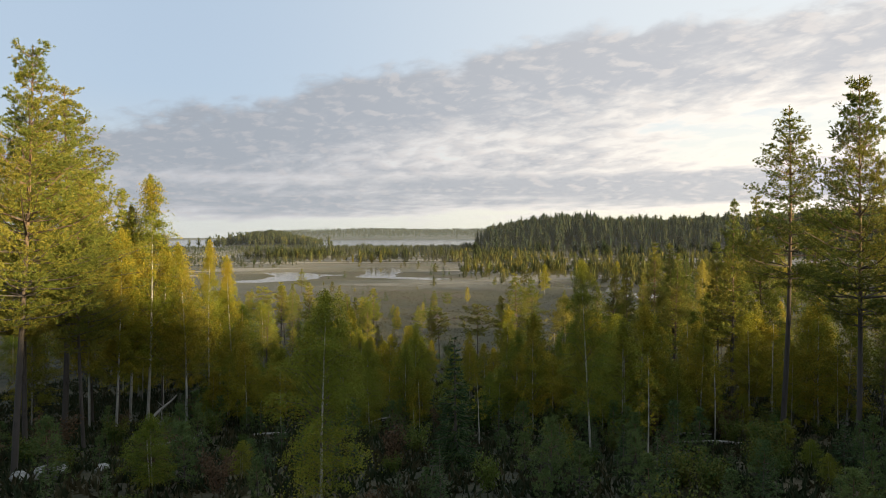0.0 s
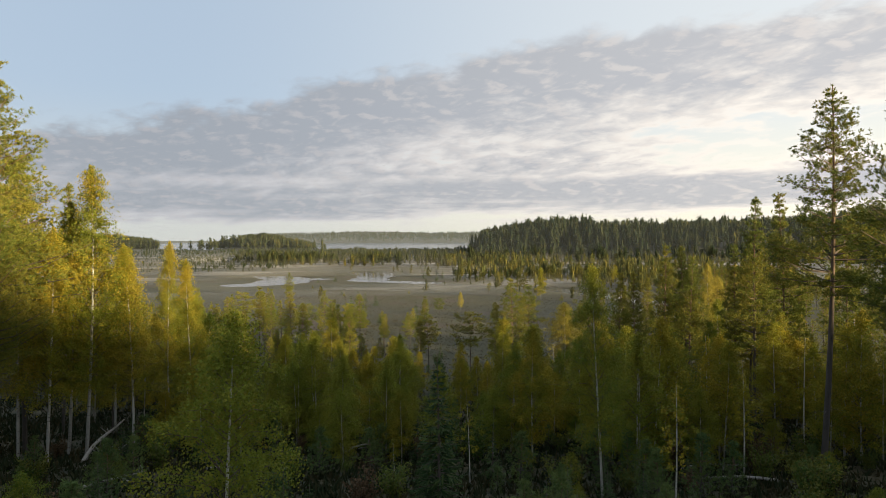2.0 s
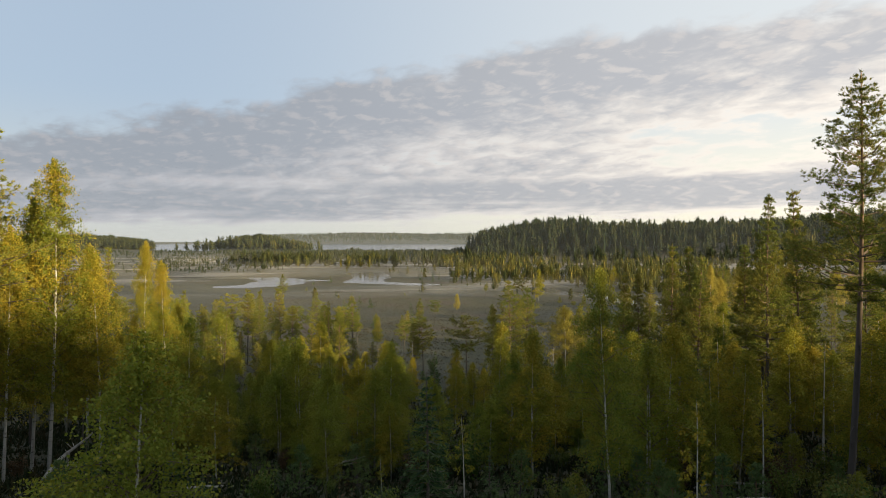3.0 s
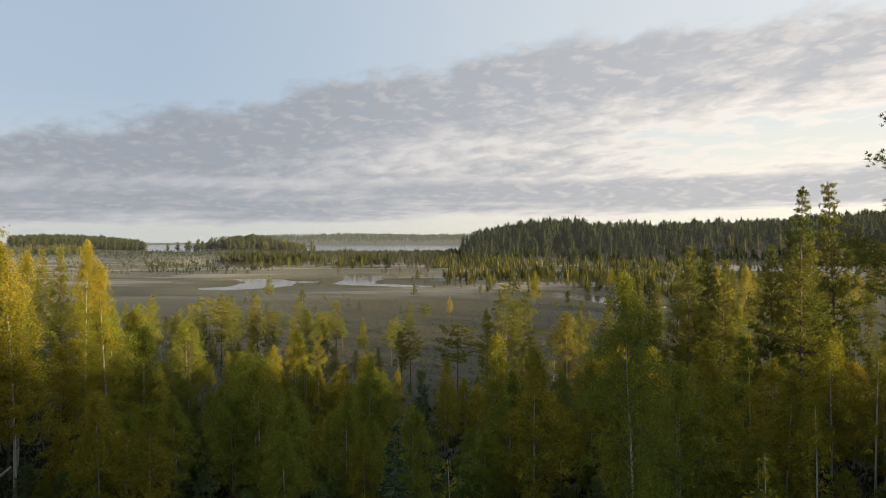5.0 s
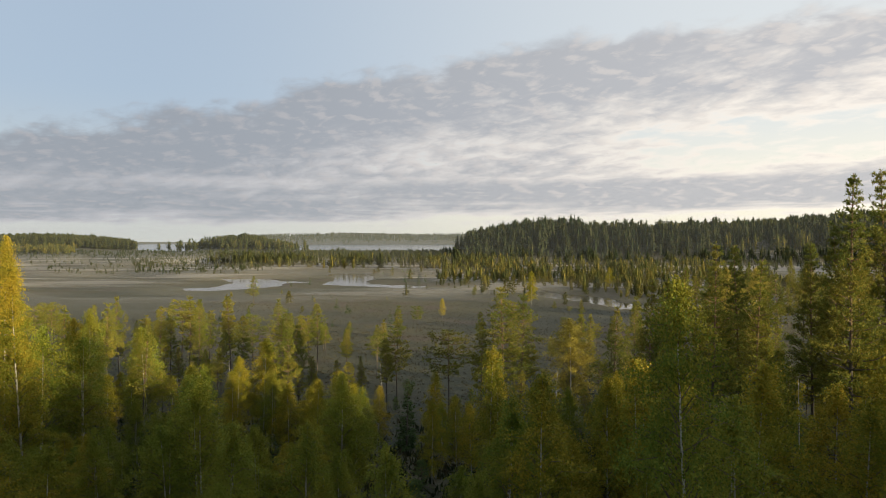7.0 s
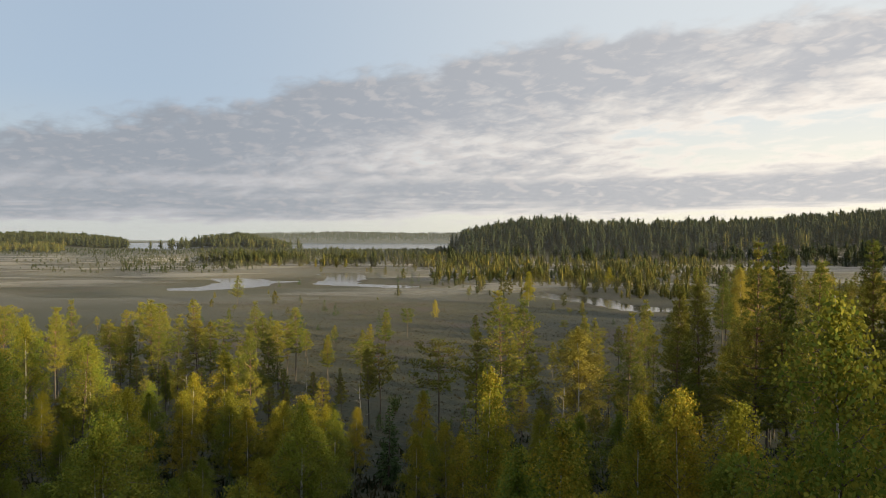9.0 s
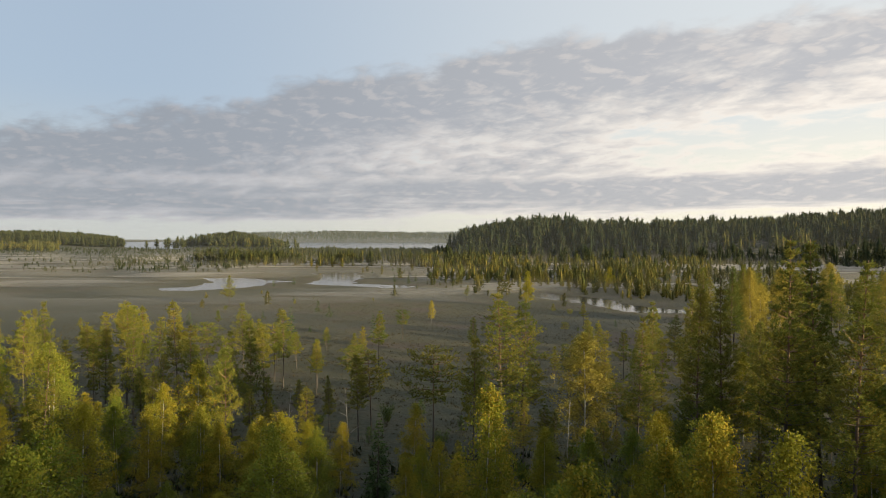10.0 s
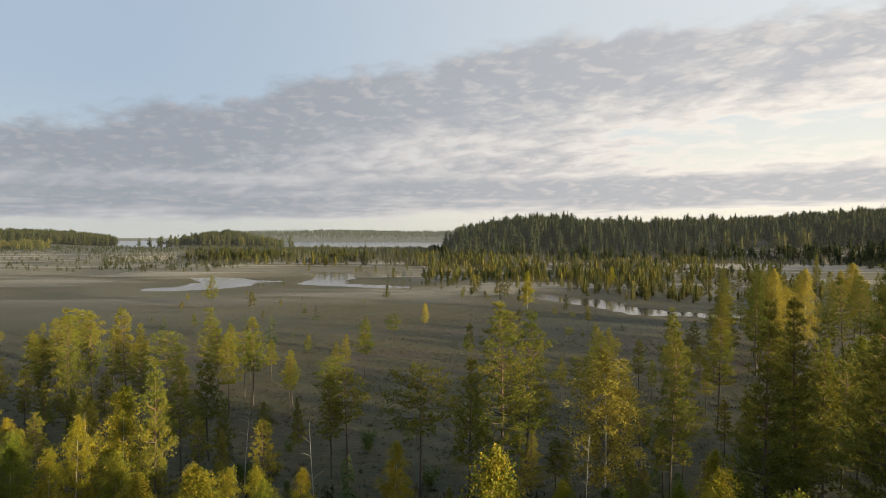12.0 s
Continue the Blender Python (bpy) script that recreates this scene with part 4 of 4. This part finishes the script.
# ------------------------------------------------------------------ far woods
def far_tree(rng, x, y, z, h, wide, conifer):
    """A distant tree: stem, thin inner core and an airy crown of small leaf clumps, broad low down and drawn out to the tip."""
    pointed = conifer and rng.random() < 0.22
    foot = 0.05 if pointed else rng.uniform(0.28, 0.5) if conifer else rng.uniform(0.10, 0.25)
    low, taper = (0.12, 0.95) if pointed else (0.45, rng.uniform(0.36, 0.62))
    n = int(min(260, max(8, 76000 / max(y, 200.0)) * min(1.0, 0.5 + h / 18.0)))

    def outline(v):
        peak = low / (low + taper)
        return (v + 0.02) ** low * (1.0 - v) ** taper / (peak ** low * (1 - peak) ** taper)

    sides, rings = 4, 3
    v = np.array([0.02, 0.30, 0.72])
    a = rng.uniform(0, 6.28) + np.arange(sides) * 6.283 / sides + np.arange(rings)[:, None] * 0.6
    r = wide * 0.34 * outline(v)[:, None] * rng.uniform(0.7, 1.2, (rings, sides))
    ring = np.stack([x + r * np.cos(a), y + r * np.sin(a), z + h * np.repeat((foot + (1 - foot) * v)[:, None], sides, 1)], -1)
    nxt = np.roll(ring, -1, 1)
    tip = np.tile([x, y, z + h], (sides, 1))
    body = [np.stack([ring[:-1], nxt[:-1], ring[1:]], 2).reshape(-1, 3), np.stack([nxt[:-1], nxt[1:], ring[1:]], 2).reshape(-1, 3),
            np.stack([ring[-1], nxt[-1], tip], 1).reshape(-1, 3)]
    thick = 0.011 * h
    for k in range(3):
        b, c = 2.1 * k, 2.1 * (k + 1)
        body.append(np.array([[x + thick * math.cos(b), y + thick * math.sin(b), z], [x + thick * math.cos(c), y + thick * math.sin(c), z], [x, y, z + h * 0.8]]))
    # more clumps where the crown is broad, in uneven boughs with gaps between
    v = rng.uniform(0, 1, 3 * n)
    v = v[rng.uniform(0, 1.0, 3 * n) < 0.15 + 0.85 * outline(v)][:n]
    n = len(v)
    boughs = max(5, int(h * 1.1))
    turn, reach = rng.uniform(0, 6.28, boughs), rng.uniform(0.62, 1.12, boughs)
    which = np.minimum((v * boughs).astype(int), boughs - 1)
    a = np.where(rng.random(n) < 0.55, turn[which] + rng.normal(0, 0.8, n), rng.uniform(0, 6.28, n))
    r = wide * outline(v) * np.sqrt(rng.uniform(0.08, 1.0, n)) * reach[which]
    p = np.stack([x + r * np.cos(a), y + r * np.sin(a), z + h * (foot + (1 - foot) * v) + 0.10 * wide * rng.normal(0, 1, n)], 1)
    p[:, 2] = np.minimum(p[:, 2], z + h)
    s = (wide * 0.20 * rng.uniform(0.6, 1.4, n) * (14.0 / max(n, 14) ** 0.6 + 0.18) * (1.15 - 0.65 * v))[:, None]
    d = unit(np.stack([np.cos(a), np.sin(a), np.full(n, 0.6)], 1) + rng.normal(0, 0.6, (n, 3)))
    one = unit(np.cross(d, rng.normal(size=(n, 3))))
    two = np.cross(d, one)
    clumps = np.stack([p - one * s * 0.9 - two * s * 0.5, p + one * s * 0.9 - two * s * 0.5, p + two * s], 1).reshape(-1, 3)
    return np.concatenate(body + [clumps])


def woods(name, label, count, spot, tall, conifer, mat, seed, thin=-0.35, broad=1.0):
    rng = np.random.default_rng(seed)
    out = []
    while len(out) < count:
        x, y = spot(rng)
        if noise.noise(Vector((x * 0.035, y * 0.022, seed))) + 0.6 * noise.noise(Vector((x * 0.11, y * 0.07, seed))) < thin * rng.uniform(0.2, 1.0):
            continue
        if pond_depth(x, y) > -0.35 or lake_depth(x, y) > -0.2:
            continue
        h = rng.uniform(*tall) * rng.uniform(0.74, 1.08)
        out.append(far_tree(rng, x, y, float(land(x, y)) - 0.2, h, broad * h * rng.uniform(0.15, 0.23) * (1 if conifer else 1.15), conifer))
    v = np.concatenate(out)
    tagged(new(name, mesh_of(name, v, np.arange(len(v)).reshape(-1, 3), mat)), label, "woods", kind="stuff")


def ridge_spot(rng):
    x = -20 + 450 * rng.uniform(0, 1) ** 0.8
    front = 466 - 0.25 * max(x - 60, 0) + 20 * float(smooth(x, 130, 180))
    return x, front + 12 + 240 * rng.uniform(0, 1) ** 1.5


def fan(left, right, y0, y1):
    """Spots between two bearings (degrees from +y, to the right) as seen from the wood's edge."""
    def spot(rng):
        y = rng.uniform(y0, y1)
        return (y - 40) * math.tan(radians(rng.uniform(left, right))), y
    return spot


def uniform(x0, x1, y0, y1):
    return lambda rng: (rng.uniform(x0, x1), rng.uniform(y0, y1))


woods("ridge_woods", "dense dark conifer forest on a low ridge", 2900, ridge_spot, (12.5, 18), True, M_FAR, 301, -2.0, 1.05)
woods("ridge_end_woods", "taller dark pines at the lake end of the ridge", 420, lambda g: (g.uniform(-12, 75), 478 + 130 * g.uniform(0, 1) ** 1.4), (17, 20.5), True, M_FAR, 322, -2.0, 1.1)
woods("ridge_birches", "yellowing birches among the ridge forest", 640, lambda g: (lambda p: (p[0] * 0.8 + 80, p[1] - 8))(ridge_spot(g)), (11, 16), False, M_FARLEAF, 302)
woods("ridge_foot", "lower mixed trees along the foot of the ridge", 520, lambda g: (lambda p: (p[0], 448 - 0.25 * max(p[0] - 60, 0) + g.uniform(-22, 30)))(ridge_spot(g)), (5, 12), True, M_FAR, 317, broad=1.25)
woods("belt_pines", "belt of small pines and spruces behind the bog pool", 1500, fan(-24, 1, 365, 580), (4.0, 9.0), True, M_FAR_LIFTED, 303, -0.1, broad=1.25)
woods("belt_birches", "yellow birches among the bog edge trees", 170, fan(-21, 4, 350, 520), (4.5, 8.0), False, M_FARLEAF, 304, broad=1.25)
woods("bog_edge_trees", "mixed yellowing young trees along the ridge foot", 380, fan(-4, 20, 250, 455), (3.0, 7.5), False, M_FARLEAF, 305, -0.4, broad=1.25)
woods("bog_edge_pines", "small dark pines along the ridge foot", 340, fan(-4, 25, 250, 460), (2.5, 7.0), True, M_FAR_LIFTED, 306, -0.4, broad=1.25)
woods("pool_side_trees", "young birches and pines in the mist beside the bog pools", 330, uniform(0, 95, 190, 300), (1.5, 5.5), False, M_FARLEAF, 318, -0.05, broad=1.25)
woods("pool_side_pines", "small dark pines in the mist beside the bog pools", 220, uniform(-22, 95, 190, 330), (1.2, 5.0), True, M_FAR_LIFTED, 319, -0.05, broad=1.25)
woods("dwarf_pines", "sparse dwarf pines on the open bog", 380, fan(-30, -19, 300, 500), (1.8, 4.2), True, M_FAR, 307, broad=1.25)
woods("heath_pines", "scattered dwarf pines across the wide bog", 420, fan(-37, -24, 290, 620), (1.4, 3.2), True, M_FAR, 314, broad=1.25)
# lighter foliage colour carries the low sun on knoll and west woods
woods("knoll_woods", "wooded knoll between bog and lake", 620, lambda g: (g.normal(-308, 30), g.normal(850, 26)), (9, 15), False, M_FAR_LIFTED, 308, -1.0, 1.5)
woods("knoll_birches", "yellow birches on the sunny side of the knoll", 60, lambda g: (g.normal(-285, 22), g.normal(835, 20)), (10, 15), False, M_FARLEAF, 315)
woods("shore_woods", "low forest along the near lake shore", 1500, fan(-38, 2, 570, 830), (2.5, 5), True, M_FAR, 309, broad=1.25)
woods("west_woods", "sunlit forest on the far side of the bog", 1500, fan(-38, -28, 930, 1230), (11, 16), False, M_FAR_LIFTED, 310, -1.0, 1.6)
woods("west_birches", "yellow birches at the edge of the far forest", 110, fan(-38, -33.5, 640, 780), (8, 12), False, M_FARLEAF, 311, broad=1.4)
woods("far_shore_woods", "dark forest across the lake", 2600, uniform(-2300, 1200, 2420, 3300), (16, 22), True, M_FAR, 312)
woods("clearing_saplings", "low brush and saplings on the felled hillside", 320, lambda g: (g.uniform(120, 300), g.uniform(385, 450)), (1.5, 5.0), False, M_FAR, 316)
woods("east_woods", "forest rising beside the bog", 500, uniform(190, 480, 200, 380), (11, 17), True, M_FAR, 313)


def hillside_forest(count, seed):
    """Unseen pines added beside and behind the flight, topped so their evening shade fills the hollow."""
    rng = np.random.default_rng(seed)
    out = []
    while len(out) < count:
        x, y = rng.uniform(8, 116), rng.uniform(-10, 34)
        if x < 0.62 * y + 11:
            continue
        base = float(land(x, y))
        # tops set apart here: near birch shaded, low sun kept on the western pines
        if y < 12 and x < 33 - 1.73 * y:
            h = 14.6 + 0.33 * (17.7 - y) + rng.uniform(-3.6, 0.8) - base
        else:
            h = 9.0 + 0.33 * (50 - y) + rng.uniform(-3.4, 1.0) - base
        out.append(far_tree(rng, x, y, base - 0.1, h, 0.21 * h + 0.8, True))
    v = np.concatenate(out)
    tagged(new("hillside_forest", mesh_of("hillside_forest", v, np.arange(len(v)).reshape(-1, 3), M_FAR)), "unseen pine forest added to cast shade into the hollow", "woods", kind="stuff")


hillside_forest(640, 330)


# ------------------------------------------------------------------ ground cover
def cover(name, label, count, box, height, width, mat, seed, keep):
    rng = np.random.default_rng(seed)
    x, y = rng.uniform(box[0], box[1], count), rng.uniform(box[2], box[3], count)
    k = keep(x, y)
    x, y = x[k], y[k]
    p = np.stack([x, y, land(x, y) - 0.03], 1)
    n = 6
    base = np.repeat(p, n, 0) + rng.normal(0, width * 1.6, (len(p) * n, 3)) * [1, 1, 0]
    way = unit(rng.normal(0, 0.55, (len(base), 3)) + [0, 0, 1.0])
    v, f = blades(base, way, height * rng.uniform(0.5, 1.3, len(base)), width, rng)
    tagged(new(name, mesh_of(name, v, f, mat)), label, "ground cover", kind="stuff")


cover("heath", "dark heather and berry shrubs on the forest floor", 20000, (-46, 42, 14, 78), 0.50, 0.16, M_HEATH, 401, lambda x, y: (np.abs(x) < 1.1 * y) & (np.sin(x * 37.7 + y * 91.3) * 0.5 + 0.5 > smooth(y, 54, 80)))
cover("clearing_heath", "low heather on the slope behind", 7000, (-60, 60, -40, 16), 0.45, 0.2, M_HEATH, 403, lambda x, y: (y < 14) | (np.abs(x) > 1.0 * y))
cover("bog_heather", "olive and brown low shrubs of the bog margin", 7000, (-64, 48, 62, 135), 0.24, 0.06, M_SEDGE, 404, lambda x, y: np.sin(x * 0.31 + 2 * np.sin(y * 0.17)) + np.sin(y * 0.43 + x * 0.12) > 0.9 * smooth(y, 80, 135) - 0.9)
cover("sedge", "tufts of brown sedge on the bog", 12000, (-70, 60, 66, 180), 0.24, 0.045, M_SEDGE, 402, lambda x, y: pond_depth(x, y) < -0.1)


# ------------------------------------------------------------------ dead wood and stones
def boulder(x, y, size, seed):
    rng = np.random.default_rng(seed)
    bm = bmesh.new()
    bmesh.ops.create_icosphere(bm, subdivisions=3, radius=1.0)
    for v in bm.verts:
        k = 1 + 0.22 * noise.noise(v.co * 1.3 + Vector((seed, 0, 0))) + 0.07 * noise.noise(v.co * 4.0)
        v.co = Vector((v.co.x * size * 1.2 * k, v.co.y * size * k, v.co.z * size * 0.7 * k))
    me = bpy.data.meshes.new("boulder")
    bm.to_mesh(me)
    bm.free()
    me.materials.append(M_STONE)
    for p in me.polygons:
        p.use_smooth = True
    ob = new("boulder", me)
    ob.matrix_basis = pose(x, y, float(land(x, y)) + size * 0.25, 0, 0, rng.uniform(0, 360))
    tagged(ob, "grey lichen-covered boulder at the foot of a pine", "boulder", "boulders")


def stone_material():
    m, t = material("lichen_stone")
    where = t.add("ShaderNodeTexCoord").outputs["Object"]
    n, n2 = t.noise(where, 3.0, 5.0, 0.6), t.noise(where, 14.0, 4.0, 0.6)
    c = t.mix(t.ramp(n, 0.40, 0.62), (0.20, 0.20, 0.19), (0.36, 0.36, 0.34))
    c = t.mix(t.ramp(n2, 0.58, 0.66), c, (0.10, 0.11, 0.08))
    bump = t.add("ShaderNodeBump", {"Strength": 0.6, "Distance": 0.05, "Height": n2})
    finish(t, t.add("ShaderNodeBsdfPrincipled", {"Base Color": c, "Roughness": 0.9, "Normal": bump.outputs[0]}).outputs[0])
    return m


M_STONE = stone_material()
for k, (x, y, size) in enumerate(((-18.7, 25.6, 0.55), (-19.6, 24.9, 0.35), (-17.6, 27.4, 0.3))):
    boulder(x, y, size, k + 3)


def fallen_log(x, y, length, turn, tilt, thick, seed):
    """A bare grey log with broken branch stubs, lying on the ground."""
    rng = np.random.default_rng(seed)
    s = np.linspace(0, 1, 7)
    line = np.stack([length * s, 0.06 * length * np.sin(s * 3 + seed), 0.02 * length * np.sin(s * 5)], 1)
    log = new("fallen_log")
    v, f = tube(line, thick * (1 - 0.6 * s), 8)
    part("trunk", mesh_of("log", v, f, M_DEAD, True), log)
    for k in range(5):
        u = rng.uniform(0.25, 0.95)
        p = np.array([length * u, 0, 0])
        d = unit(np.array([0.4, rng.normal(), abs(rng.normal()) + 0.2])) * rng.uniform(0.25, 0.7)
        q = np.linspace(0, 1, 3)[:, None]
        v, f = tube(p + d * q, thick * 0.28 * (1 - 0.7 * q[:, 0]), 5)
        part("branch_stub", mesh_of("stub", v, f, M_DEAD, True), log)
    log.matrix_basis = pose(x, y, float(land(x, y)) + thick * 0.8, 0, tilt, turn)
    tagged(log, "bare grey fallen log on the forest floor", "log", "fallen logs")


for k, row in enumerate(((-23.6, 42.0, 5.0, 100, -14, 0.13), (-18.5, 38.0, 5.5, 150, 3, 0.10), (-16.0, 41.0, 4.5, 25, 3, 0.09), (-20.0, 35.0, 4.0, 60, 3, 0.08),
                         (14.5, 41.0, 5.0, 160, 3, 0.10), (10.5, 44.5, 4.5, 20, 2, 0.09), (-9.5, 45.0, 5.0, 70, 2, 0.09))):
    fallen_log(*row, seed=k + 1)


def root_plate(x, y, size, seed):
    """The upturned, bleached roots of a fallen tree."""
    rng = np.random.default_rng(seed)
    thing = new("uprooted_stump")
    s = np.linspace(0, 1, 6)
    for k in range(46):
        d = unit(rng.normal(0, 1, 3) + [0, -0.3, 0.5])
        bend = unit(rng.normal(0, 1, 3)) * 0.45
        ln = size * rng.uniform(0.5, 1.25)
        line = d * (s * ln)[:, None] + bend * (ln * s ** 2)[:, None]
        line[:, 2] = np.abs(line[:, 2])
        v, f = tube(line, 0.045 * size * (1 - 0.85 * s) * rng.uniform(0.4, 1.2), 5)
        part("root", mesh_of("root", v, f, M_DEAD, True), thing)
    thing.matrix_basis = pose(x, y, float(land(x, y)) + 0.1)
    tagged(thing, "bleached grey upturned roots of a fallen tree", "tree stump")


root_plate(-23.2, 43.3, 1.1, 9)


def dead_sapling(x, y, top, seed):
    """A leafless grey sapling with a few bent twigs."""
    rng = np.random.default_rng(seed)
    base = float(land(x, y))
    h = top - base
    thing = new("dead_sapling")
    line = crooked(h, h * 0.03, rng)
    f = np.linspace(0, 1, len(line))
    v, fc = tube(line, 0.035 * (1 - 0.85 * f), 6)
    part("trunk", mesh_of("snag", v, fc, M_DEAD, True), thing)
    for k in range(9):
        p, a, ln = on_line(line, rng.uniform(0.5, 0.98)), rng.uniform(0, 6.28), rng.uniform(0.25, 0.7)
        q = np.linspace(0, 1, 4)
        twig = p + np.stack([np.cos(a) * ln * q, np.sin(a) * ln * q, ln * (0.9 * q - 0.3 * q ** 2)], 1)
        v, fc = tube(twig, 0.012 * (1 - 0.7 * q), 4)
        part("twig", mesh_of("twig", v, fc, M_DEAD, True), thing)
    thing.matrix_basis = pose(x, y, base - 0.03)
    tagged(thing, "leafless grey dead sapling at the bog edge", "dead tree", "dead saplings")


for k, row in enumerate(((-7.4, 71.0, 6.2), (-13.0, 77.0, 5.0), (-20.5, 74.5, 5.5), (5.6, 72.0, 5.5), (-33.0, 80.0, 5.0))):
    dead_sapling(*row, seed=k + 20)
